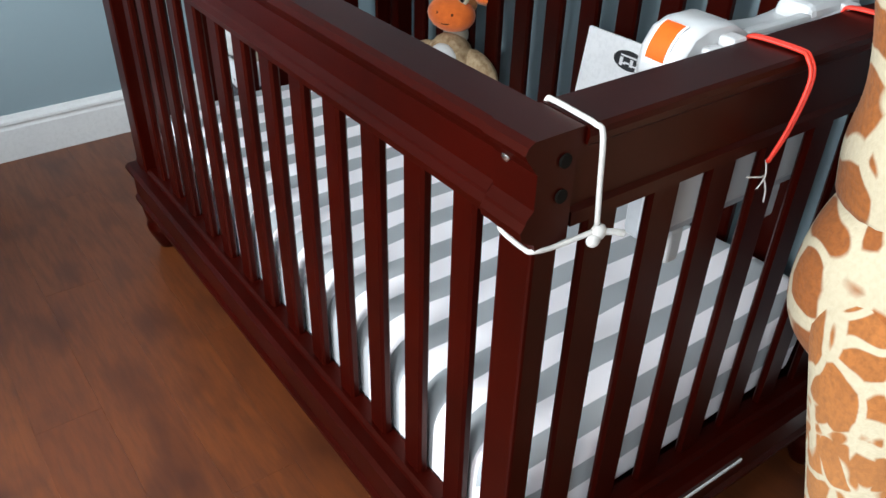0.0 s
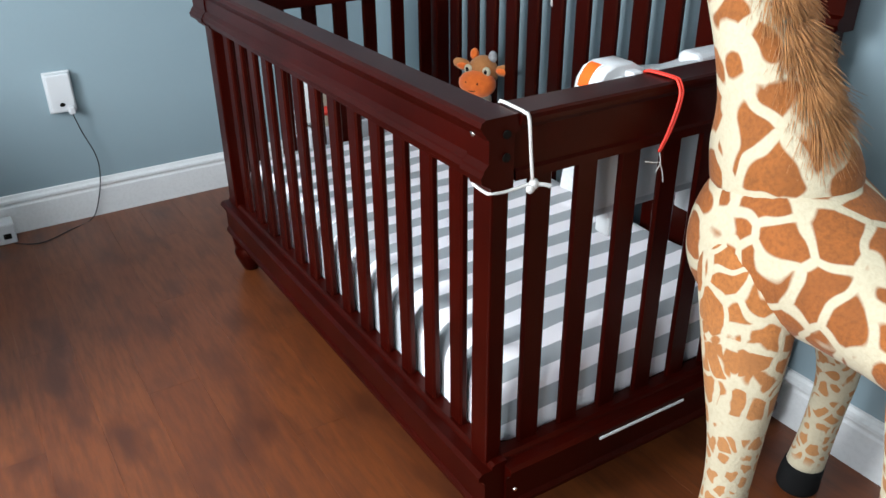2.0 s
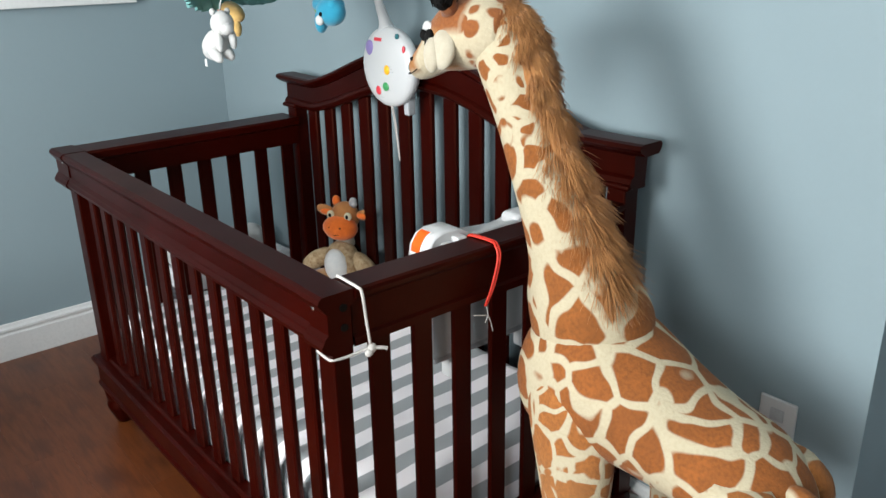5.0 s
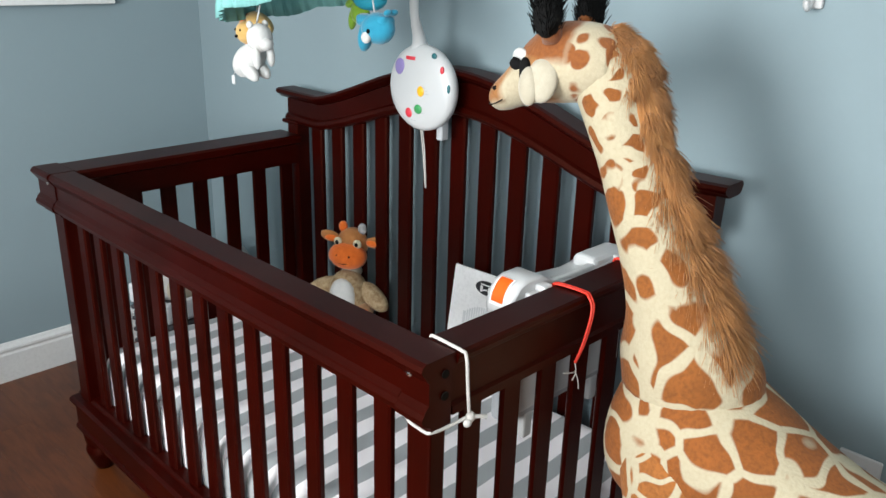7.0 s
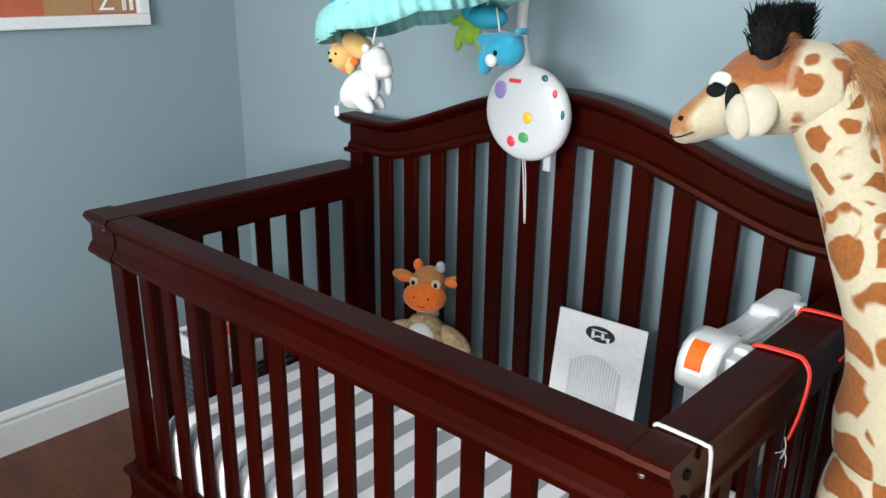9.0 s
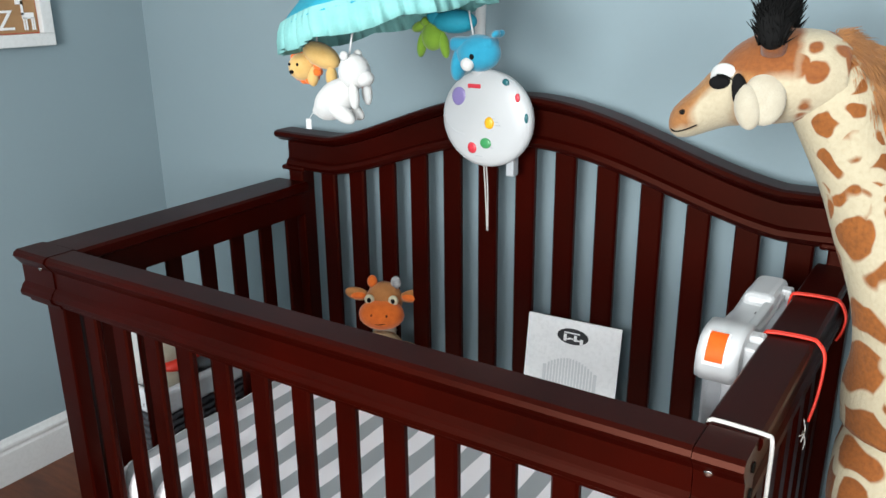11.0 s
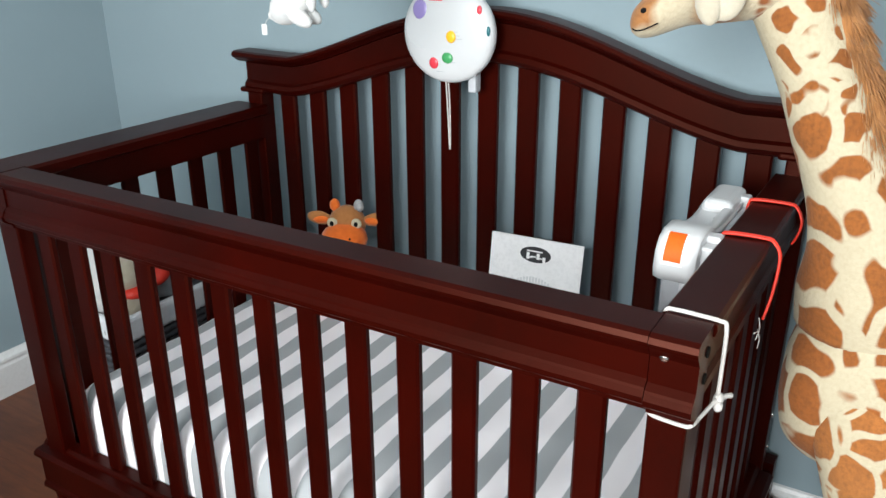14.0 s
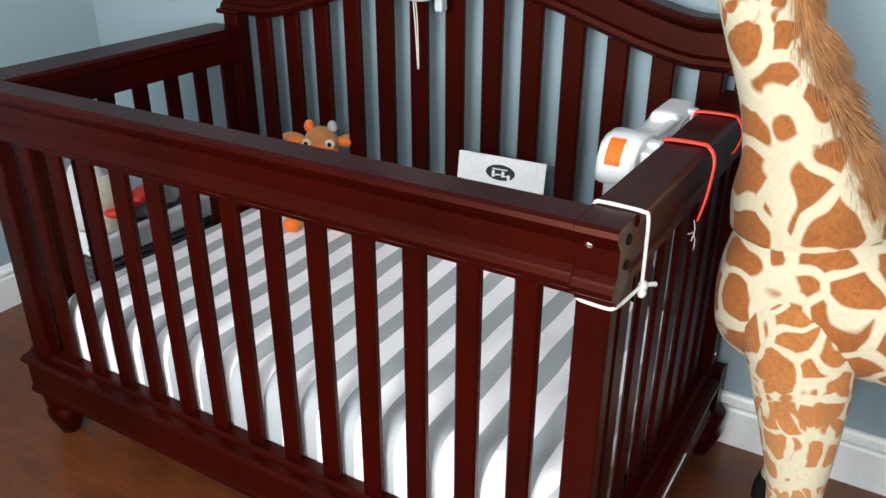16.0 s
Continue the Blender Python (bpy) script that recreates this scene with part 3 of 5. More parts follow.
# cords and ribbons on the crib
LX = FX1 + 0.010


def right_x(y):
    return LX + LEAN_R * y


bm = bmesh.new()
add_tube(bm, curve_pts([(-0.066, 0.052, 0.860), (-0.062, 0.050, 0.889), (-0.050, 0.048, 0.8935), (-0.020, 0.047, 0.8935), (0.004, 0.047, 0.892), (0.011, 0.050, 0.884), (0.011, 0.056, 0.83), (0.010, 0.062, 0.784)], 5), 0.0027, 8)
add_tube(bm, curve_pts([(0.010, 0.060, 0.780), (0.000, 0.020, 0.772), (-0.004, -0.004, 0.773), (-0.014, -0.0065, 0.7710), (-0.050, -0.0045, 0.7720), (-0.0605, 0.004, 0.7730)], 5), 0.0027, 8)
add_blob(bm, (0.011, 0.064, 0.778), (0.007, 0.009, 0.009), 0, None, 10, 7)
add_blob(bm, (0.013, 0.056, 0.772), (0.006, 0.008, 0.007), 0, None, 10, 7)
add_tube(bm, curve_pts([(0.012, 0.066, 0.778), (0.018, 0.080, 0.776), (0.021, 0.088, 0.773)], 4), [0.0034] * 8 + [0.0042], 8)
single("white_cord", bm, ROPE, "white cotton cord knotted round the crib corner", "cord", smooth=True)


def ribbon(y, drop, label):
    bm = bmesh.new()
    for dy in (0.0, 0.006):
        yy = y + dy
        add_tube(bm, curve_pts([(right_x(yy) - 0.074, yy, 0.845), (right_x(yy) - 0.071, yy, 0.884), (right_x(yy) - 0.060, yy, 0.8925), (right_x(yy) - 0.010, yy + 0.004, 0.8925),
                                (right_x(yy) + 0.006, yy, 0.889), (right_x(yy) + 0.017, yy - 0.004, 0.868), (right_x(yy) + 0.016, yy - 0.018, 0.865 - drop * 0.55), (right_x(yy) + 0.010, yy - 0.03 - dy * 0.6, 0.865 - drop)], 6), 0.0022, 6)
    return single("red_ribbon", bm, RED, label, "ribbon", smooth=True, group="red ribbons")


ribbon(0.352, 0.088, "narrow red ribbon looped over the crib end rail, hanging")
ribbon(0.540, 0.030, "narrow red ribbon looped over the crib end rail")
bm = bmesh.new()
kx = right_x(0.335) + 0.004
add_tube(bm, curve_pts([(kx, 0.300, 0.762), (kx + 0.004, 0.322, 0.757), (kx, 0.335, 0.752), (kx + 0.004, 0.340, 0.735), (kx + 0.002, 0.347, 0.715)], 5), 0.0010, 6)
add_tube(bm, curve_pts([(kx, 0.330, 0.775), (kx + 0.003, 0.333, 0.755), (kx, 0.328, 0.738)], 5), 0.0010, 6)
single("string_tie", bm, ROPE, "thin white string tied to the crib slats", "string", smooth=True)
bm = box(0.0, 0.003, 0.240, 0.465, 0.2080, 0.2140, 0.001)
bmesh.ops.transform(bm, matrix=Matrix.Translation((0.026 - LEAN_R * 0.0, 0.0, 0.0)) @ pose(0, 0, 0, 0, 0, -math.degrees(math.atan(LEAN_R))), verts=bm.verts)
single("label_strip", bm, WHITE, "thin white strip along the crib base", "strip")


# ---- plush giraffe ----
def giraffe():
    gi = thing("plush_giraffe", (0.33, 0.44, 0.0), "tall cream plush giraffe with brown patches standing beside the crib", "plush toy")
    YC = 0.455

    def sec(x, z, rx, ry, y=YC):
        return ((x, y, z), (rx, 0, 0), (0, ry, 0))

    def grow(name, mats, label, parent, *sections, n=24, steps=4):
        bm = bmesh.new()
        for q in sections:
            add_loft(bm, refine(q, steps), n)
        return part(name, bm, mats, parent, label, smooth=True)
    body = [(0.045, 0.640, 0.050, 0.040), (0.060, 0.640, 0.105, 0.088), (0.100, 0.645, 0.145, 0.116), (0.160, 0.655, 0.165, 0.128), (0.240, 0.655, 0.145, 0.132),
            (0.340, 0.630, 0.112, 0.124), (0.430, 0.608, 0.094, 0.116), (0.510, 0.588, 0.092, 0.112), (0.565, 0.574, 0.074, 0.086), (0.596, 0.568, 0.044, 0.052), (0.608, 0.566, 0.010, 0.012)]
    trunk = grow("body", COAT_BODY, "", gi, [((x, YC, z), (0, ry, 0), (0, 0, rz)) for x, z, rz, ry in body], n=32, steps=5)
    neck = [sec(0.165, 0.740, 0.120, 0.106), sec(0.162, 0.800, 0.122, 0.102, 0.446), sec(0.146, 0.870, 0.099, 0.086, 0.436), sec(0.113, 0.950, 0.079, 0.073, 0.424), sec(0.074, 1.030, 0.070, 0.066, 0.420),
            sec(0.038, 1.110, 0.064, 0.062, 0.416), sec(-0.002, 1.190, 0.064, 0.061, 0.413), sec(-0.028, 1.250, 0.068, 0.060, 0.411), sec(-0.036, 1.292, 0.050, 0.046, 0.411), sec(-0.038, 1.312, 0.020, 0.020, 0.411)]
    grow("neck", COAT_NECK, "long spotted neck", gi, neck, n=28, steps=5)
    # head, turned a little to the front
    ax = Vector(HEAD_AX).normalized()
    side = Vector((0, 0, 1)).cross(ax)
    at = lambda d, q, z: Vector((HEAD_AT[0], HEAD_AT[1], z + 0.010)) + ax * d + side * q
    turn = Matrix((ax, side, Vector((0, 0, 1)))).transposed().to_4x4()

    def hs(d, z, hh, hw):
        c = at(d, 0, z)
        return (c, side * hw, (0, 0, hh))
    head = grow("head", HEAD_FUR, "brown and cream plush head", gi, [hs(-0.030, 1.255, 0.045, 0.045), hs(0.00, 1.258, 0.060, 0.062), hs(0.045, 1.256, 0.066, 0.068), hs(0.088, 1.250, 0.066, 0.066), hs(0.122, 1.238, 0.058, 0.056), hs(0.150, 1.217, 0.047, 0.046),
              hs(0.174, 1.198, 0.037, 0.040), hs(0.192, 1.188, 0.029, 0.035), hs(0.204, 1.184, 0.018, 0.024), hs(0.209, 1.183, 0.004, 0.005)])

    def dab(name, mats, parent, label, *blobs):
        bm = bmesh.new()
        for c, r, m in blobs:
            add_blob(bm, c, r, 0, m)
        return part(name, bm, mats, parent, label, smooth=True)
    for sd in (1, -1):
        lid = dab("eyelid", WHITE_PLUSH, head, "white felt eyelid", (at(0.127, sd * 0.0425, 1.255), (0.023, 0.010, 0.021), turn @ pose(0, 0, 0, -14 * sd, 0, -20 * sd)))
        dab("eye", BLACK, head, "black felt eye", (at(0.133, sd * 0.0510, 1.249), (0.0165, 0.0055, 0.0105), turn @ pose(0, 0, 0, -14 * sd, 8, -20 * sd)))
        bm = bmesh.new()
        for k in range(7):
            a0 = at(0.119 + 0.0030 * k, sd * (0.0585 - 0.0008 * k), 1.255 + 0.005 * math.sin(0.33 * k))
            add_tube(bm, [a0, a0 + side * (sd * 0.005) - ax * 0.003 + Vector((0, 0, 0.001)), a0 + side * (sd * 0.007) - ax * 0.006 + Vector((0, 0, -0.002 - 0.0004 * k))], [0.0013, 0.0010, 0.0003], 4)
        part("eyelash", bm, BLACK, head, "black lashes")
        dab("ear", CREAM_PLUSH, head, "folded cream ear", (at(0.070, sd * 0.068, 1.231), (0.029, 0.014, 0.037), turn @ pose(0, 0, 0, 14 * sd, 8, 0)), (at(0.089, sd * 0.077, 1.220), (0.018, 0.013, 0.032), turn @ pose(0, 0, 0, 14 * sd, 14, 0)))
        dab("ear_lining", BLACK, head, "black ear lining", (at(0.102, sd * 0.068, 1.238), (0.011, 0.010, 0.027), turn @ pose(0, 0, 0, 10 * sd, 14, 0)))
        dab("nostril", BLACK, head, "", (at(0.184, sd * 0.0355, 1.202), (0.005, 0.004, 0.004), turn))
        b0, b1 = at(0.066, sd * 0.050, 1.292), at(0.068, sd * 0.068, 1.336)
        bm = bmesh.new()
        add_tube(bm, [b0, b1], 0.017, 12)
        horn = part("horn", bm, HEAD_FUR, head, "", smooth=True)
        bm = bmesh.new()
        for _ in range(1300):
            d = Vector((random.gauss(0, 0.32), random.gauss(0, 0.32), random.uniform(0.6, 1.2))).normalized()
            p = b1 + Vector((random.uniform(-0.016, 0.016), random.uniform(-0.016, 0.016), random.uniform(-0.034, 0.010)))
            add_tube(bm, [p, p + d * 0.012, p + d * random.uniform(0.018, 0.032)], [0.0014, 0.0012, 0.0003], 3)
        add_blob(bm, b1 + Vector((0, 0, -0.008)), (0.022, 0.022, 0.032), 0)
        part("horn_tuft", bm, BLACK, head, "black fluffy horn tip")
    bm = bmesh.new()
    add_tube(bm, curve_pts([at(0.206, 0.012, 1.176), at(0.194, 0.036, 1.173), at(0.180, 0.042, 1.176), at(0.160, 0.047, 1.186)], 4), 0.0011, 5)
    part("mouth_seam", bm, BLACK, head, "dark stitched mouth")
    for y, dx, th, coat in ((0.347, 0.0, 1.0, COAT_LEG), (0.675, -0.018, 0.86, COAT_LEG)):
        leg = [(0.185, 0.690, 0.076, 0.050), (0.190, 0.620, 0.093, 0.062), (0.212, 0.510, 0.080, 0.060), (0.230, 0.410, 0.062, 0.052), (0.243, 0.310, 0.046, 0.045), (0.245, 0.220, 0.040, 0.041), (0.243, 0.130, 0.041, 0.042), (0.240, 0.066, 0.044, 0.044)]
        lg = grow("foreleg", coat, "", gi, [sec(x + dx * (0.7 - z) / 0.3, z, rx * th, ry * th, y + (YC - y) * min(0.7, max(0, (z - 0.36)) * 2.0) * (1 if y > YC else 0.5)) for x, z, rx, ry in leg], n=22)
        xo = 0.240 + dx * 2.1
        grow("hoof", BLACK, "black plush hoof", lg, [sec(xo, 0.070, 0.046 * th, 0.046 * th, y), sec(xo - 0.004, 0.040, 0.049 * th, 0.049 * th, y), sec(xo - 0.006, 0.006, 0.050 * th, 0.050 * th, y), sec(xo - 0.006, 0.0, 0.044 * th, 0.044 * th, y)], n=20, steps=2)
    for y, dx, th, coat in ((0.352, 0.0, 1.0, COAT_LEG), (0.590, 0.008, 0.92, COAT_LEG)):
        leg = [(0.525, 0.630, 0.050, 0.034), (0.525, 0.595, 0.076, 0.052), (0.528, 0.540, 0.074, 0.058), (0.533, 0.465, 0.057, 0.052), (0.542, 0.360, 0.044, 0.044), (0.550, 0.230, 0.040, 0.041), (0.545, 0.130, 0.041, 0.042), (0.542, 0.066, 0.044, 0.044)]
        lg = grow("hind_leg", coat, "", gi, [sec(x + dx, z, rx * th, ry * th, y + (YC - y) * min(0.7, max(0, (z - 0.36)) * 2.0) * (1 if y > YC else 0.5)) for x, z, rx, ry in leg], n=22)
        grow("hoof", BLACK, "black plush hoof", lg, [sec(0.542 + dx, 0.070, 0.046, 0.046, y), sec(0.538 + dx, 0.040, 0.049, 0.049, y), sec(0.536 + dx, 0.006, 0.050, 0.050, y), sec(0.536 + dx, 0.0, 0.044, 0.044, y)], n=20, steps=2)
    bm = bmesh.new()
    add_tube(bm, curve_pts([(0.570, 0.435, 0.606), (0.604, 0.430, 0.612), (0.630, 0.428, 0.570), (0.638, 0.428, 0.495), (0.634, 0.428, 0.420)], 6), [0.022] * 20 + [0.018] * 5, 12)
    tail = part("tail", bm, COAT_NECK, gi, "", smooth=True)
    bm = bmesh.new()
    for _ in range(60):
        p = Vector((0.634, 0.428, 0.415)) + Vector((random.gauss(0, 0.008), random.gauss(0, 0.008), random.uniform(-0.02, 0.02)))
        add_tube(bm, [p, p + Vector((random.gauss(0, 0.008), random.gauss(0, 0.008), -0.03)), p + Vector((random.gauss(0, 0.014), random.gauss(0, 0.014), -0.07))], [0.005, 0.004, 0.0005], 4)
    part("tail_tuft", bm, MANE, tail, "brown tuft")
    # mane: a soft ridge and many tufts down the back of the neck
    bm = bmesh.new()
    ridge = curve_pts([(-0.040, 0.411, 1.302), (-0.002, 0.412, 1.282), (0.036, 0.414, 1.208), (0.075, 0.417, 1.120), (0.114, 0.421, 1.030), (0.162, 0.425, 0.940), (0.226, 0.430, 0.855)], 8)
    add_tube(bm, ridge, [0.016 + 0.018 * math.sin(math.pi * i / (len(ridge) - 1)) ** 0.5 for i in range(len(ridge))], 12)
    for i in range(24000):
        k = random.random() * (len(ridge) - 1)
        j = min(int(k), len(ridge) - 2)
        p = ridge[j].lerp(ridge[j + 1], k - j)
        tan = (ridge[j + 1] - ridge[j]).normalized()
        back = Vector((-tan.z, 0, tan.x))
        back = back if back.x > 0 else -back
        a = random.uniform(-1.6, 1.6)
        d = (back * math.cos(a) + Vector((0, 1, 0)) * math.sin(a)).normalized()
        p = p + d * (0.011 + 0.016 * math.sin(math.pi * k / (len(ridge) - 1)) ** 0.5)
        low = k / (len(ridge) - 1)
        ln = random.uniform(0.016, 0.036) + 0.070 * max(0, low - 0.40) * random.random()
        clump = Vector((noise.noise(p * 34), noise.noise(p * 34 + Vector((7, 0, 0))), noise.noise(p * 34 + Vector((0, 9, 0)))))
        e = (d * (random.uniform(0.12, 0.50) + 0.5 * max(0, low - 0.5)) + tan * random.uniform(0.7, 1.2) + clump * 0.9 + Vector((random.gauss(0, 0.12), random.gauss(0, 0.20), random.gauss(0, 0.12)))).normalized()
        add_tube(bm, [p, p + e * ln * 0.5 + clump * 0.004, p + (e + Vector((0, 0, -0.35)) + d * 0.15) * ln], [0.0010, 0.0008, 0.0002], 3)
    part("mane", bm, MANE, gi, "shaggy light brown mane")
    return gi


giraffe()


# ---- things inside the crib ----
def small_toy():
    x, y = -1.064, 0.738
    ca = thing("plush_calf", (x, y - 0.05, 0.384), "small tan plush calf with an orange muzzle sitting in the crib", "plush toy")
    ca.rotation_euler.z = radians(24)

    def dab(name, mat, parent, c, r, m=None, label=""):
        bm = bmesh.new()
        add_blob(bm, c, r, 0, m)
        return part(name, bm, mat, parent, label, smooth=True)
    dab("body", SPECKLED, ca, (x, y - 0.034, 0.450), (0.064, 0.055, 0.076))
    dab("belly", WHITE_PLUSH, ca, (x, y - 0.070, 0.452), (0.044, 0.024, 0.058), None, "white belly patch")
    head = dab("head", FACE_PLUSH, ca, (x, y, 0.600), (0.050, 0.040, 0.050))
    dab("muzzle", ORANGE_PLUSH, head, (x - 0.002, y - 0.030, 0.570), (0.062, 0.042, 0.042), None, "bright orange muzzle")
    dab("neck", CREAM_PLUSH, ca, (x, y - 0.008, 0.515), (0.032, 0.030, 0.030))
    for q in (1, -1):
        dab("ear", FACE_PLUSH, head, (x + q * 0.075, y, 0.613), (0.034, 0.012, 0.018), pose(0, 0, 0, 0, -q * 10, 0))
        dab("ear_lining", ORANGE_PLUSH, head, (x + q * 0.070, y - 0.006, 0.611), (0.022, 0.010, 0.011))
        dab("eye", EYE_FELT, head, (x + q * 0.032, y - 0.034, 0.612), (0.014, 0.008, 0.014), None, "white felt eye")
        dab("pupil", BLACK, head, (x + q * 0.032, y - 0.040, 0.612), (0.006, 0.004, 0.007))
        dab("nostril", BLACK, head, (x + q * 0.020, y - 0.066, 0.580), (0.003, 0.003, 0.004))
        dab("horn", ORANGE_PLUSH if q < 0 else STRIPE_KNIT, head, (x + q * 0.032, y + 0.002, 0.649), (0.014, 0.013, 0.018), None, "orange horn" if q < 0 else "striped knit horn")
        dab("arm", SPECKLED, ca, (x + q * 0.088, y - 0.040, 0.455), (0.062, 0.029, 0.030), pose(0, 0, 0, 0, q * 28, q * -20))
        leg = dab("leg", TAN_PLUSH, ca, (x + q * 0.058, y - (0.074 if q < 0 else 0.044), 0.406), (0.030, 0.052, 0.026), pose(0, 0, 0, 0, 0, q * 12))
        dab("foot", ORANGE_PLUSH, leg, (x + q * 0.068, y - (0.109 if q < 0 else 0.076), 0.404), (0.026, 0.022, 0.022), None, "orange foot")
    bm = bmesh.new()
    add_tube(bm, curve_pts([(x - 0.025, y - 0.064, 0.560), (x, y - 0.069, 0.556), (x + 0.022, y - 0.065, 0.561)], 4), 0.0015, 5)
    part("mouth_seam", bm, BLACK, head)
    return ca


FACE_PLUSH = varied("face_plush", (0.47, 0.19, 0.055), (0.38, 0.14, 0.036), 60.0, 0.9, 0.0012, sheen=0.2)
SPECKLED = varied("speckled_knit", (0.46, 0.35, 0.21), (0.20, 0.115, 0.05), 75.0, 0.9, 0.0012)
EYE_FELT = varied("eye_felt", (0.62, 0.56, 0.40), (0.56, 0.50, 0.35), 60.0, 0.9)
STRIPE_KNIT = varied("striped_knit", (0.55, 0.55, 0.55), (0.03, 0.03, 0.04), 60.0, 0.9)
small_toy()


def booklet():
    """An instruction booklet that leans on the headboard slats."""
    b = thing("booklet", (-0.538, 0.715, 0.3860), "white instruction booklet with a black oval emblem, leaning on the slats", "booklet")
    lean = math.degrees(math.atan2(0.042, 0.272))
    m = Matrix.Translation((-0.538, 0.699, 0.3865)) @ pose(0, 0, 0, -lean, 0, 3.0)
    for k in range(3):
        bm = bmesh.new()
        add_box(bm, -0.113 + 0.0008 * k, 0.113 - 0.0008 * k, -0.0022 + 0.0022 * k, -0.0002 + 0.0022 * k, 0.0, 0.276, 0, m)
        part("page", bm, PAPER, b)
    bm = bmesh.new()
    bmesh.ops.create_circle(bm, cap_ends=True, segments=40, radius=1.0, matrix=m @ Matrix.Translation((0.000, -0.0030, 0.238)) @ pose(0, 0, 0, 90, 0, 0) @ Matrix.Diagonal((0.038, 0.019, 1, 1)))
    part("emblem", bm, INK, b, "black oval emblem")
    bm = bmesh.new()
    for k, (x, z, w, h) in enumerate(((-0.022, 0.242, 0.003, 0.016), (-0.017, 0.239, 0.008, 0.003), (-0.008, 0.241, 0.008, 0.003), (0.003, 0.243, 0.003, 0.014), (0.008, 0.239, 0.008, 0.003), (0.018, 0.237, 0.003, 0.012), (-0.006, 0.254, 0.034, 0.003))):
        add_box(bm, x + 0.002 - w / 2, x + 0.002 + w / 2 + 0.004, -0.0042, -0.0034, z - 0.008 - h / 2, z - 0.008 + h / 2, 0, m)
    part("emblem_mark", bm, PAPER, b, "white strokes on the emblem")
    bm = bmesh.new()
    for k in range(17):
        t = k / 16 - 0.5
        top = 0.185 - 0.10 * t * t
        add_box(bm, t * 0.12 - 0.0022, t * 0.12 + 0.0022, -0.0036, -0.0026, 0.075 - 0.012 * t, top, 0, m)
    add_box(bm, -0.066, 0.066, -0.0040, -0.0030, 0.068, 0.080, 0, m)
    add_box(bm, -0.066, -0.060, -0.0040, -0.0030, 0.050, 0.160, 0, m)
    add_box(bm, 0.060, 0.066, -0.0040, -0.0030, 0.050, 0.160, 0, m)
    part("picture", bm, PALE_INK, b, "pale grey line drawing of a crib")
    return b


booklet()


def crib_toy():
    """White plastic crib toy strapped inside the end rail, its back turned to the room."""
    t = thing("crib_soother", (right_x(0.45) - 0.13, 0.45, 0.62), "white plastic crib toy with an orange sticker tied to the rail", "crib toy")
    m = Matrix.Translation((right_x(0.0) + 0.012, 0, -0.022)) @ pose(0, 0, 0, 0, 0, -math.degrees(math.atan(LEAN_R)))
    x0, x1 = -0.158, -0.096
    bm = bmesh.new()
    prof = [(0.262, 0.856), (0.258, 0.874), (0.262, 0.898), (0.276, 0.918), (0.298, 0.926), (0.340, 0.926), (0.360, 0.915), (0.385, 0.900), (0.470, 0.892), (0.500, 0.894), (0.525, 0.898), (0.555, 0.902), (0.595, 0.900), (0.615, 0.888), (0.622, 0.875), (0.620, 0.856)]
    ring = []
    for x, inset in ((x0, 0.010), (x0 + 0.010, 0.0), (x1 - 0.010, 0.0), (x1, 0.010)):
        cy, cz = 0.44, 0.875
        ring.append([bm.verts.new(m @ Vector((x, y + (cy - y) * inset * 3, z + (cz - z) * inset * 6))) for y, z in prof])
    n = len(prof)
    for a, b in zip(ring, ring[1:]):
        for i in range(n):
            bm.faces.new((a[i], a[(i + 1) % n], b[(i + 1) % n], b[i])).smooth = True
    bm.faces.new(ring[0])
    bm.faces.new(list(reversed(ring[-1])))
    part("shell", bm, WHITE, t)
    bm = box(x0 + 0.008, x1 - 0.010, 0.276, 0.612, 0.640, 0.860, 0.012, m, 3)
    part("housing", bm, GREY_PLASTIC, t, "grey lower housing")
    part("side_wall", box(x1 - 0.022, x1 - 0.002, 0.264, 0.620, 0.660, 0.860, 0.008, m), WHITE, t)
    for nm, mt, w0, w1, off, lo, hi in (("sticker_rim", PAPER, 0.012, 0.044, 0.0012, 0.15, 0.95), ("sticker", ORANGE, 0.015, 0.041, 0.0024, 0.20, 0.90)):
        bm = bmesh.new()
        arc = curve_pts([(0, 0.2580, 0.868), (0, 0.2620, 0.898), (0, 0.2760, 0.918), (0, 0.2900, 0.924)], 6)
        n = len(arc)
        arc = [arc[k] for k in range(n) if lo * (n - 1) <= k <= hi * (n - 1)]
        rows = []
        for k, p in enumerate(arc):
            d = arc[min(k + 1, len(arc) - 1)] - arc[max(k - 1, 0)]
            nrm = Vector((0, -d.z, d.y)).normalized()
            rows.append([bm.verts.new(m @ (Vector((x0 + w, p.y, p.z)) + nrm * (off * q))) for w, q in ((w0, 0), (w0, 1), (w1, 1), (w1, 0))])
        for r0, r1 in zip(rows, rows[1:]):
            for k in range(4):
                bm.faces.new((r0[k], r0[(k + 1) % 4], r1[(k + 1) % 4], r1[k]))
        bm.faces.new(rows[0])
        bm.faces.new(rows[-1])
        part(nm, bm, mt, t, "orange sticker" if nm == "sticker" else "white rim of the sticker")
    part("bracket", box(x1 - 0.006, x1 + 0.020, 0.320, 0.345, 0.868, 0.915, 0.004, m), WHITE, t)
    part("bracket", box(x1 - 0.006, x1 + 0.018, 0.296, 0.312, 0.800, 0.890, 0.004, m), WHITE, t)
    part("bracket", box(x1 - 0.006, x1 + 0.018, 0.316, 0.334, 0.800, 0.880, 0.004, m), WHITE, t)
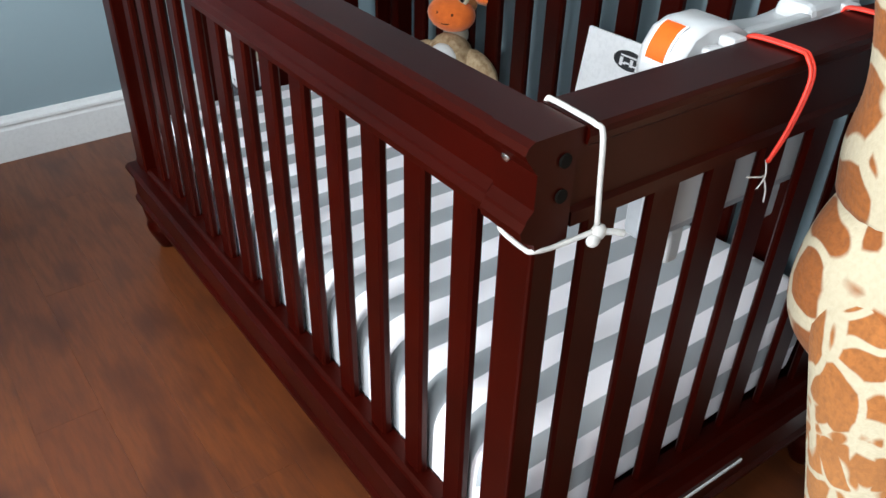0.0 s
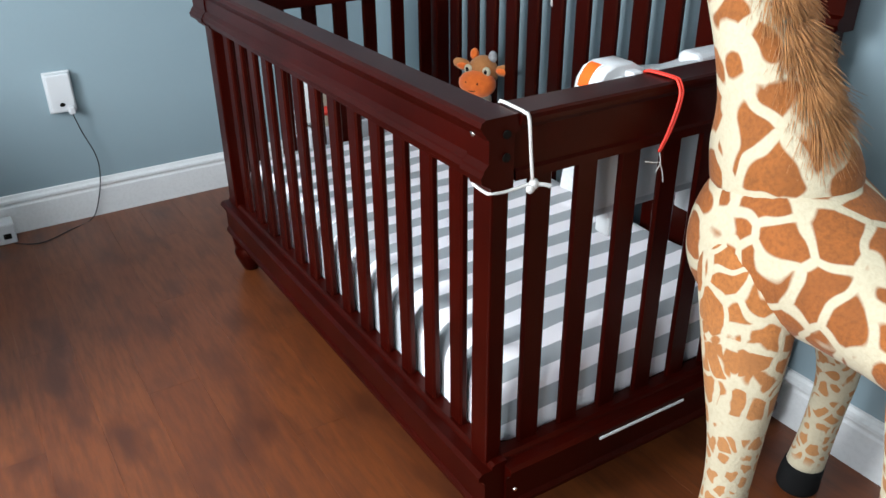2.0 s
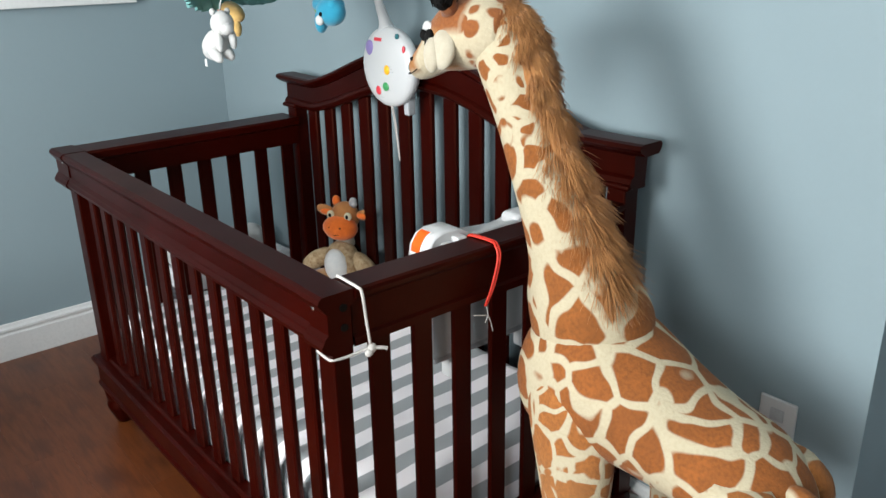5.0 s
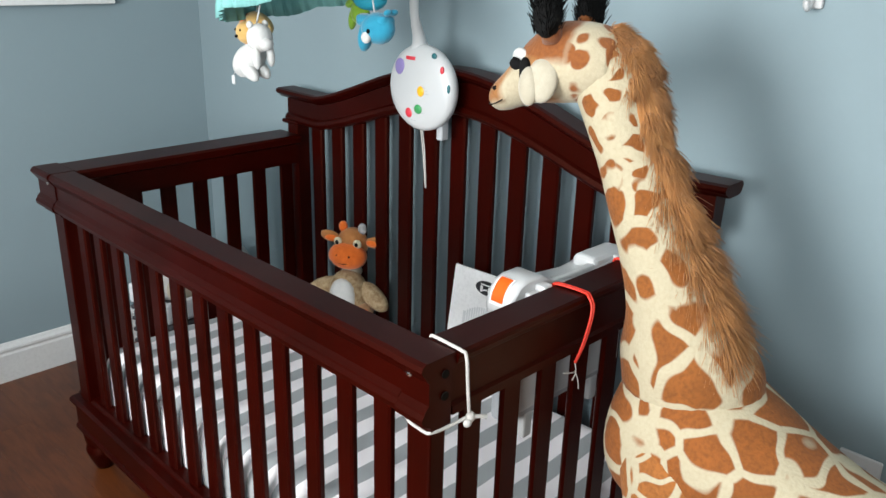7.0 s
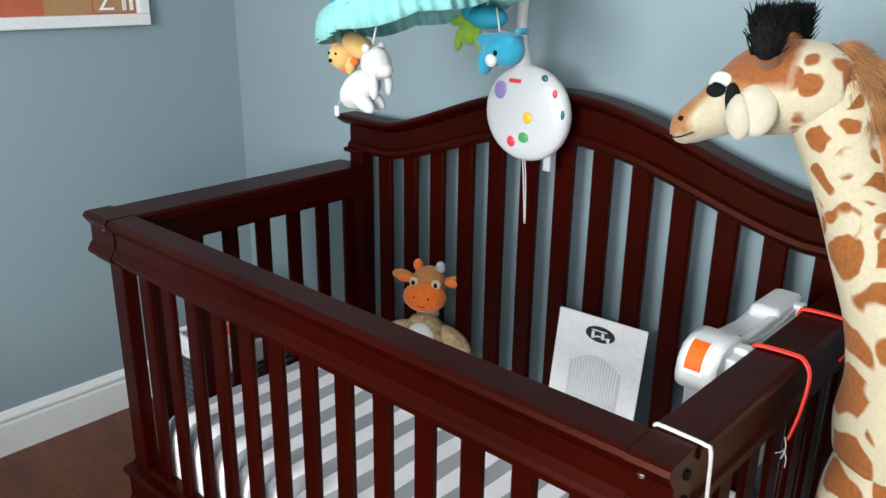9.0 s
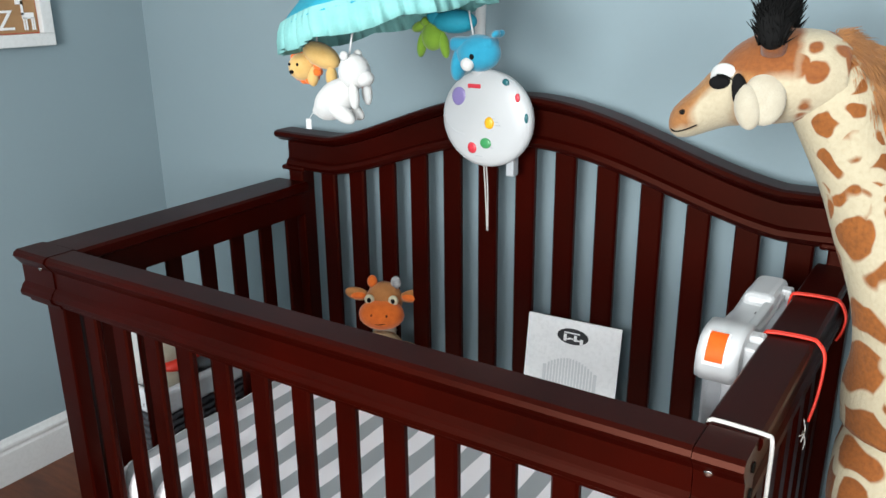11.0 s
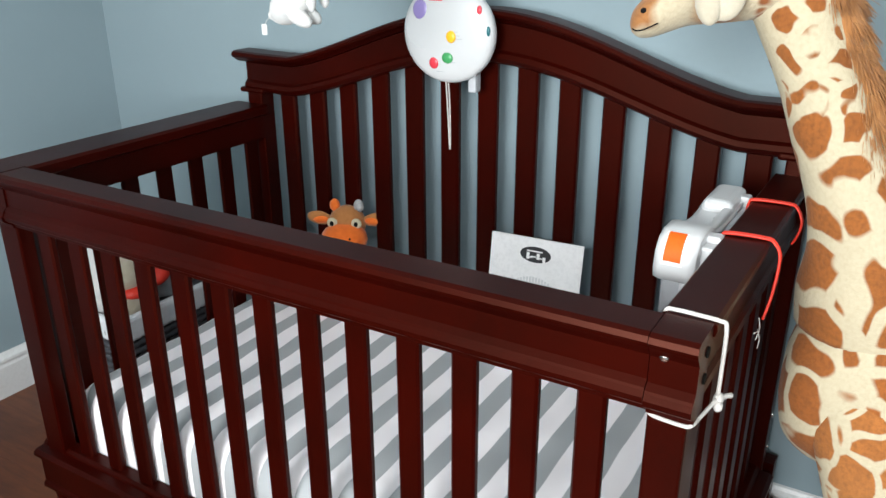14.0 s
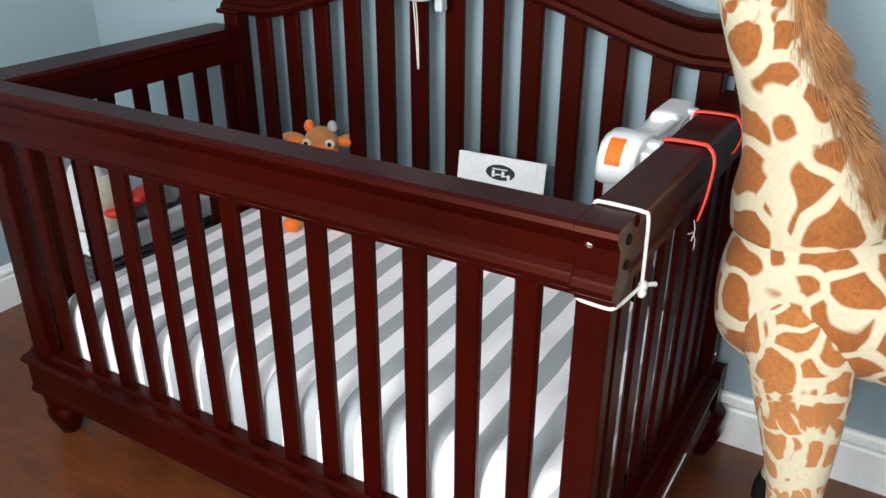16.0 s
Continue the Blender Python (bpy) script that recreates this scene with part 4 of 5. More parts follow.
    part("bracket", box(x1 - 0.020, x1 + 0.010, 0.565, 0.590, 0.870, 0.908, 0.004, m), WHITE, t)
    part("tray", box(x1 - 0.012, x1 + 0.016, 0.352, 0.600, 0.866, 0.890, 0.008, m, 3), GREY_PLASTIC, t, "pale grey tube along the back")
    for yy, zz, r in ((0.395, 0.871, 0.006), (0.470, 0.864, 0.009), (0.510, 0.867, 0.007)):
        bm = bmesh.new()
        add_blob(bm, m @ Vector(((x0 + x1) / 2 + 0.012, yy, zz + 0.028)), (r, r * 1.1, 0.0035), 0, None, 12, 6)
        part("screw_hole", bm, DARK, t, "dark dab standing in for a shaded screw recess")
    part("top_ridge", box(x1 - 0.022, x1 - 0.006, 0.365, 0.560, 0.884, 0.904, 0.005, m), WHITE, t, "raised edge along the top")
    part("rear_block", box(x0 + 0.003, x1 - 0.004, 0.500, 0.618, 0.878, 0.914, 0.014, m, 3), WHITE, t, "rounded block at the far end")
    for yy in (0.306, 0.338):
        part("clip", box(x1 - 0.010, x1 + 0.018, yy - 0.013, yy + 0.013, 0.842, 0.906, 0.004, m), WHITE, t, "white plastic clip")
    part("leg", box(x0 + 0.010, x1 - 0.012, 0.330, 0.356, 0.590, 0.645, 0.005, m), WHITE, t)
    part("leg", box(x0 + 0.010, x1 - 0.012, 0.540, 0.566, 0.590, 0.645, 0.005, m), WHITE, t)
    return t


crib_toy()


# ---- mobile on the headboard ----
def mobile():
    mo = thing("crib_mobile", (-0.735, 0.69, 1.01), "white crib mobile with an aqua canopy and small hanging plush animals", "crib mobile")
    C = Vector((-0.745, 0.694, 1.114))
    bm = bmesh.new()
    secs = []
    for y, k in ((0.018, 0.80), (0.014, 0.93), (0.0, 1.0), (-0.014, 0.985), (-0.022, 0.90), (-0.028, 0.74), (-0.031, 0.5), (-0.033, 0.22), (-0.0335, 0.01)):
        secs.append(((C.x, C.y + y, C.z), (0.112 * k, 0, 0), (0, 0, 0.106 * k)))
    add_loft(bm, refine(secs, 2), 48)
    shell = part("music_box", bm, WHITE, mo, "round white plastic music box", smooth=True)
    bm = bmesh.new()
    add_tube(bm, curve_pts([(-0.764, 0.700, 1.184), (-0.763, 0.694, 1.210), (-0.757, 0.682, 1.240), (-0.745, 0.655, 1.300), (-0.742, 0.650, 1.400), (-0.745, 0.610, 1.480), (-0.760, 0.520, 1.520), (-0.770, 0.420, 1.540), (-0.766, 0.370, 1.520), (-0.765, 0.350, 1.450)], 6), [0.034, 0.033, 0.032, 0.031, 0.030, 0.028, 0.025, 0.022, 0.020, 0.018, 0.017, 0.016, 0.015, 0.014, 0.013, 0.013] + [0.011] * 39, 14)
    part("arm", bm, WHITE, mo, "curved white plastic arm", smooth=True)

    def dome_y(dx, dz):
        q = math.hypot(dx / 0.110, dz / 0.104)
        return C.y + float(np.interp(q, (0.0, 0.22, 0.5, 0.74, 0.9, 0.985, 1.0), (-0.0335, -0.033, -0.031, -0.028, -0.022, -0.014, 0.0)))
    for nm, dx, dz, rx, rz, mt in (("button", -0.071, 0.048, 0.019, 0.021, PURPLE), ("button", 0.040, 0.082, 0.009, 0.009, DEEP_TEAL), ("button", 0.008, -0.004, 0.012, 0.013, YELLOW),
                                   ("button", -0.002, -0.049, 0.014, 0.012, GREEN), ("button", -0.037, -0.062, 0.012, 0.013, CRIMSON), ("button", 0.070, 0.052, 0.006, 0.010, CRIMSON), ("button", 0.090, 0.010, 0.005, 0.011, DEEP_TEAL)):
        dx += 0.012
        bm = bmesh.new()
        add_blob(bm, (C.x + dx, dome_y(dx, dz), C.z + dz), (rx, 0.004, rz), 0)
        part(nm, bm, mt, shell, smooth=True)
    bm = bmesh.new()
    add_box(bm, C.x - 0.036, C.x - 0.004, dome_y(-0.020, 0.072) - 0.0025, dome_y(-0.020, 0.072) + 0.006, C.z + 0.068, C.z + 0.077, 0.001)
    part("badge", bm, CRIMSON, shell, "small red badge")
    bm = bmesh.new()
    curl = curve_pts([(dx, dome_y(dx, dz) + 0.0015, dz) for dx, dz in ((-0.100, 0.006), (-0.088, -0.016), (-0.068, -0.030), (-0.046, -0.034))], 5)
    add_tube(bm, [(C.x + p.x, p.y, C.z + p.z) for p in curl], [0.004 - 0.002 * k / (len(curl) - 1) for k in range(len(curl))], 8)
    part("swirl", bm, WHITE, shell, "raised swirl in the plastic", smooth=True)
    for dx, dz, w in ((0.030, 0.006, 0.010), (0.034, -0.001, 0.014), (0.037, -0.008, 0.018), (0.024, -0.058, 0.010), (-0.010, -0.080, 0.018)):
        yy = dome_y(dx, dz)
        bm = bmesh.new()
        add_box(bm, C.x + dx - w / 2, C.x + dx + w / 2, yy - 0.001, yy + 0.004, C.z + dz - 0.0008, C.z + dz + 0.0008)
        part("print_line", bm, GREY_PLASTIC, shell, "tiny grey printed line")
    part("clamp", box(C.x + 0.042, C.x + 0.062, 0.696, 0.722, 0.988, 1.055, 0.004), GREY_PLASTIC, mo, "white clamp that grips the headboard")
    part("clamp_arm", box(C.x - 0.03, C.x + 0.03, 0.684, 0.736, 1.075, 1.125, 0.004), WHITE, mo)
    bm = bmesh.new()
    for dx in (-0.002, 0.004):
        add_tube(bm, curve_pts([(C.x - 0.010 + dx, 0.694, 1.012), (C.x - 0.014 + dx, 0.708, 0.950), (C.x - 0.018 + dx * 0.3, 0.722, 0.846)], 5), 0.0018, 6)
    part("pull_cord", bm, ROPE, mo, "looped white pull cord", smooth=True)
    # canopy
    K = Matrix.Translation((-0.765, 0.345, 1.364)) @ pose(0, 0, 0, 3, -13, 0) @ Matrix.Diagonal((0.92, 0.92, 0.92, 1))

    def six(a):
        """Radius factor of the canopy's softly cornered six-sided outline."""
        q = (a + math.pi / 2 + math.pi / 6) % (math.pi / 3) - math.pi / 6
        return 0.25 + 0.75 * math.cos(math.pi / 6) / math.cos(math.pi / 6 - abs(q)) * 1.06
    bm = bmesh.new()
    rings = []
    N = 72
    for r, z in ((0.012, 0.115), (0.060, 0.098), (0.120, 0.064), (0.175, 0.022), (0.200, 0.0), (0.198, -0.004), (0.172, 0.016), (0.118, 0.058), (0.058, 0.092), (0.010, 0.108)):
        rings.append([bm.verts.new(K @ Vector((r * six(2 * math.pi * i / N) * math.cos(2 * math.pi * i / N), r * six(2 * math.pi * i / N) * math.sin(2 * math.pi * i / N), z))) for i in range(N)])
    for a, b in zip(rings, rings[1:]):
        for i in range(N):
            bm.faces.new((a[i], a[(i + 1) % N], b[(i + 1) % N], b[i])).smooth = True
    canopy = part("canopy", bm, TEAL, mo, "teal fabric canopy", smooth=True)
    bm = bmesh.new()
    rings = []
    N = 200
    for r, z, amp in ((0.196, 0.010, 0.001), (0.204, -0.006, 0.003), (0.208, -0.024, 0.005), (0.210, -0.040, 0.007), (0.207, -0.041, 0.007), (0.201, -0.008, 0.003), (0.193, 0.008, 0.001)):
        rr = []
        for i in range(N):
            a = 2 * math.pi * i / N
            w = amp * (math.sin(a * 44) + 0.5 * math.sin(a * 71 + 1.0))
            sc = -0.010 * abs(math.sin(a * 4)) if z < -0.03 else 0.0
            rr.append(bm.verts.new(K @ Vector(((r * six(a) + w) * math.cos(a), (r * six(a) + w) * math.sin(a), z + sc))))
        rings.append(rr)
    for a, b in zip(rings, rings[1:]):
        for i in range(N):
            bm.faces.new((a[i], a[(i + 1) % N], b[(i + 1) % N], b[i])).smooth = True
    part("frill", bm, AQUA, canopy, "pleated aqua frill", smooth=True)

    def hanger(p, top):
        bm = bmesh.new()
        add_tube(bm, [p, top], 0.0018, 6)
        return bm
    def toy_part(name, mat, parent, c, r, m=None, label=""):
        bm = bmesh.new()
        add_blob(bm, c, r, 0, m)
        return part(name, bm, mat, parent, label, smooth=True)
    # polar bear, lying in the air with its head up
    b = Vector((-0.739, 0.205, 1.226))
    toy = toy_part("hanging_bear", WHITE_PLUSH, mo, b + Vector((-0.022, 0, -0.014)), (0.050, 0.030, 0.030), pose(0, 0, 0, 0, -34, 0), "white plush bear")
    toy_part("head", WHITE_PLUSH, toy, b + Vector((0.020, 0.0, 0.034)), (0.028, 0.026, 0.029))
    toy_part("muzzle", WHITE_PLUSH, toy, b + Vector((0.042, 0.0, 0.024)), (0.015, 0.015, 0.013))
    for dx, dy, dz, a, r in ((0.030, -0.016, -0.004, -6, (0.009, 0.009, 0.022)), (0.032, 0.016, 0.000, -6, (0.009, 0.009, 0.022)), (-0.002, -0.014, -0.032, -62, (0.014, 0.014, 0.032)), (-0.006, 0.016, -0.030, -62, (0.014, 0.014, 0.032))):
        toy_part("paw", WHITE_PLUSH, toy, b + Vector((dx, dy, dz)), r, pose(0, 0, 0, 0, a, 0))
    for dy in (-0.018, 0.018):
        toy_part("ear", WHITE_PLUSH, toy, b + Vector((0.014, dy, 0.060)), (0.008, 0.006, 0.008))
    toy_part("tail", WHITE_PLUSH, toy, b + Vector((-0.066, 0, -0.036)), (0.009, 0.008, 0.009))
    bm = bmesh.new()
    add_box(bm, b.x - 0.094, b.x - 0.082, b.y - 0.0006, b.y + 0.0006, b.z - 0.070, b.z - 0.052, 0, None)
    add_tube(bm, [b + Vector((-0.068, 0, -0.036)), b + Vector((-0.080, 0, -0.044)), b + Vector((-0.087, 0, -0.053))], 0.0007, 5)
    part("tag", bm, WHITE, toy, "white cloth tag on a thread")
    part("hanger", hanger(b + Vector((0.010, 0, 0.058)), b + Vector((0.010, 0.02, 0.125))), WHITE, toy)
    # lion
    b = Vector((-0.902, 0.318, 1.260))
    toy = toy_part("hanging_lion", YELLOW_PLUSH, mo, b + Vector((0.012, 0, 0.012)), (0.044, 0.024, 0.022), pose(0, 0, 0, 0, 20, 0), "yellow plush lion with an orange mane")
    toy_part("head", YELLOW_PLUSH, toy, b + Vector((-0.030, -0.008, -0.010)), (0.028, 0.024, 0.026))
    bm = bmesh.new()
    for i in range(14):
        a = 2 * math.pi * i / 14
        add_blob(bm, b + Vector((-0.024 + 0.030 * math.cos(a), -0.002, -0.006 + 0.029 * math.sin(a))), (0.009, 0.012, 0.009), 0, None, 8, 6)
    part("mane", bm, ORANGE_PLUSH, toy, "orange looped mane", smooth=True)
    for dx in (-0.006, 0.040):
        toy_part("paw", YELLOW_PLUSH, toy, b + Vector((dx, -0.006, -0.026)), (0.011, 0.011, 0.020))
    toy_part("nose", BLACK, toy, b + Vector((-0.036, -0.032, -0.018)), (0.005, 0.003, 0.004))
    for dx in (-0.042, -0.022):
        toy_part("eye", BLACK, toy, b + Vector((dx, -0.030, -0.004)), (0.0028, 0.002, 0.003))
    part("hanger", hanger(b + Vector((0, 0, 0.020)), b + Vector((0.01, 0.0, 0.080))), WHITE, toy)
    # frog
    b = Vector((-0.760, 0.500, 1.300))
    bm = bmesh.new()
    add_blob(bm, b, (0.024, 0.020, 0.028), 0)
    for s in (1, -1):
        add_blob(bm, b + Vector((s * 0.026, 0, -0.016)), (0.010, 0.010, 0.026), 0, pose(0, 0, 0, 0, -s * 12, 0))
        add_blob(bm, b + Vector((s * 0.030, 0, 0.018)), (0.020, 0.010, 0.010), 0, pose(0, 0, 0, 0, s * 20, 0))
        add_blob(bm, b + Vector((s * 0.010, -0.010, 0.028)), (0.009, 0.009, 0.009), 0)
    toy = part("hanging_frog", bm, GREEN_PLUSH, mo, "green plush frog", smooth=True)
    part("hanger", hanger(b + Vector((0, 0, 0.026)), b + Vector((0, -0.01, 0.06))), WHITE, toy)
    # whale
    b = Vector((-0.622, 0.425, 1.276))
    bm = bmesh.new()
    add_blob(bm, b + Vector((0.010, 0, 0.002)), (0.044, 0.030, 0.033), 0)
    add_blob(bm, b + Vector((-0.030, 0, -0.016)), (0.015, 0.018, 0.034), 0, pose(0, 0, 0, 0, 12, 0))
    add_box(bm, b.x - 0.044, b.x + 0.046, b.y - 0.020, b.y + 0.020, b.z + 0.004, b.z + 0.030, 0.010)
    for s in (1, -1):
        add_blob(bm, b + Vector((0.050, s * 0.008, 0.036)), (0.008, 0.011, 0.006), 0, pose(0, 0, 0, 0, -40, 0))
    add_blob(bm, b + Vector((0.002, -0.026, -0.016)), (0.013, 0.009, 0.012), 1)
    add_blob(bm, b + Vector((0.014, -0.031, -0.002)), (0.004, 0.003, 0.005), 2)
    toy = part("hanging_whale", bm, [BLUE_PLUSH, WHITE_PLUSH, BLACK], mo, "bright blue plush whale", smooth=True)
    part("hanger", hanger(b + Vector((0, 0, 0.028)), b + Vector((-0.01, 0.0, 0.075))), WHITE, toy)
    # bird behind the whale
    bm = bmesh.new()
    b = Vector((-0.690, 0.470, 1.330))
    add_blob(bm, b, (0.045, 0.030, 0.022), 0)
    add_blob(bm, b + Vector((-0.04, 0, 0.01)), (0.02, 0.02, 0.018), 0)
    toy = part("hanging_fish", bm, TEAL, mo, "teal plush fish", smooth=True)
    part("hanger", hanger(b + Vector((0, 0, 0.018)), b + Vector((0, 0.0, 0.05))), WHITE, toy)


mobile()


# ---- things on and along the walls ----
def outlet():
    o = thing("wall_outlet", (LEFT_X, -0.337, 0.47), "white wall outlet with a plugged-in adapter", "outlet")
    part("plate", box(LEFT_X, LEFT_X + 0.008, -0.381, -0.293, 0.398, 0.540, 0.003), WHITE, o)
    part("adapter", box(LEFT_X + 0.006, LEFT_X + 0.034, -0.378, -0.298, 0.404, 0.536, 0.006), WHITE, o, "white plug-in cover")
    bm = bmesh.new()
    add_blob(bm, (LEFT_X + 0.036, -0.340, 0.432), (0.004, 0.009, 0.007), 0, None, 10, 6)
    part("socket_hole", bm, DARK, o)
    part("plug", box(LEFT_X + 0.030, LEFT_X + 0.052, -0.326, -0.306, 0.398, 0.424, 0.004), WHITE, o, "white plug")
    bm = bmesh.new()
    add_tube(bm, curve_pts([(LEFT_X + 0.046, -0.316, 0.400), (LEFT_X + 0.040, -0.300, 0.330), (LEFT_X + 0.034, -0.272, 0.240), (LEFT_X + 0.034, -0.270, 0.170), (LEFT_X + 0.032, -0.290, 0.080), (LEFT_X + 0.040, -0.330, 0.004), (LEFT_X + 0.10, -0.42, 0.003), (LEFT_X + 0.15, -0.52, 0.003), (LEFT_X + 0.12, -0.60, 0.010)], 6), 0.0021, 6)
    part("cable", bm, CABLE, o, "thin black cable hanging to the floor", smooth=True)


outlet()
box_ob = thing("power_brick", (-2.02, -0.64, 0.0), "pale grey adapter box on the floor by the baseboard", "adapter")
part("case", box(-2.058, -1.985, -0.700, -0.585, 0.0, 0.075, 0.006), WHITE, box_ob)
part("socket", box(-1.987, -1.983, -0.625, -0.600, 0.020, 0.040, 0.002), DARK, box_ob)

o2 = thing("wall_outlet", (0.372, BACK_Y, 0.43), "white wall outlet plate low behind the giraffe", "outlet")
part("plate", box(0.322, 0.402, BACK_Y - 0.007, BACK_Y, 0.400, 0.524, 0.003), WHITE, o2)
for z in (0.438, 0.488):
    part("socket", box(0.347, 0.377, BACK_Y - 0.009, BACK_Y - 0.006, z - 0.014, z + 0.014, 0.002), GREY_PLASTIC, o2)

bm = bmesh.new()
add_box(bm, 0.098, 0.134, BACK_Y - 0.012, BACK_Y, 1.352, 1.46, 0.004)
add_tube(bm, curve_pts([(0.116, BACK_Y - 0.008, 1.37), (0.116, BACK_Y - 0.030, 1.352), (0.116, BACK_Y - 0.038, 1.366)], 4), 0.005, 8)
single("wall_hook", bm, WHITE, "small white hook on the blue wall", "hook", smooth=True)


def picture():
    p = thing("framed_picture", (LEFT_X, 0.21, 1.47), "white-framed alphabet picture with brown and red panels", "picture")
    y0, y1, z0, z1, fw = -0.10, 0.515, 1.245, 1.76, 0.034
    for a in ((y0, y1, z0, z0 + fw), (y0, y1, z1 - fw, z1), (y0, y0 + fw, z0 + fw, z1 - fw), (y1 - fw, y1, z0 + fw, z1 - fw)):
        part("frame_bar", box(LEFT_X, LEFT_X + 0.030, a[0], a[1], a[2], a[3], 0.003), TRIM, p, "white frame")
    bm = bmesh.new()
    cols = 4
    cw = (y1 - y0 - 2 * fw) / cols
    for r in range(4):
        for c in range(cols):
            yy, zz, h = y0 + fw + c * cw, z0 + fw + r * 0.112, 0.112
            add_box(bm, LEFT_X + 0.002, LEFT_X + 0.010, yy, yy + cw, zz, zz + h, 0, None, (r * 3 + c * 2) % 4)
    part("print", bm, [ART_TAN, ART_BROWN, ART_RED, PAPER], p, "panels of tan, brown and red")
    part("glass_mat", box(LEFT_X + 0.010, LEFT_X + 0.0125, y1 - fw - cw * 0.96, y1 - fw - 0.004, z0 + fw + 0.004, z0 + fw + 0.108, 0), ART_TAN, p, "tan corner panel")
    # the letter and the little animal of the corner panel
    f = bpy.data.curves.new("letter", "FONT")
    f.body, f.size, f.extrude = "Z", 0.075, 0.0008
    tmp = bpy.data.objects.new("tmp", f)
    scene.collection.objects.link(tmp)
    me = bpy.data.meshes.new_from_object(tmp.evaluated_get(bpy.context.evaluated_depsgraph_get()))
    bpy.data.objects.remove(tmp)
    bmz = bmesh.new()
    bmz.from_mesh(me)
    bmesh.ops.transform(bmz, matrix=Matrix.Translation((LEFT_X + 0.014, 0.362, z0 + fw + 0.012)) @ pose(0, 0, 0, 90, 0, 90), verts=bmz.verts)
    part("letter", bmz, PAPER, p, "pale letter")
    bm = bmesh.new()
    X = LEFT_X + 0.014
    add_box(bm, X, X + 0.002, 0.434, 0.468, z0 + fw + 0.040, z0 + fw + 0.056)
    for y in (0.436, 0.443, 0.459, 0.465):
        add_box(bm, X, X + 0.002, y, y + 0.004, z0 + fw + 0.010, z0 + fw + 0.044)
    add_box(bm, X, X + 0.002, 0.434, 0.440, z0 + fw + 0.050, z0 + fw + 0.088)
    add_box(bm, X, X + 0.002, 0.420, 0.440, z0 + fw + 0.078, z0 + fw + 0.090)
    part("animal_print", bm, PAPER, p, "pale animal shape")


ART_TAN = varied("art_tan", (0.36, 0.20, 0.09), (0.30, 0.16, 0.07), 20.0, 0.5)
ART_BROWN = varied("art_brown", (0.14, 0.08, 0.05), (0.11, 0.06, 0.04), 20.0, 0.5)
ART_RED = varied("art_red", (0.42, 0.10, 0.05), (0.35, 0.08, 0.04), 20.0, 0.5)
picture()


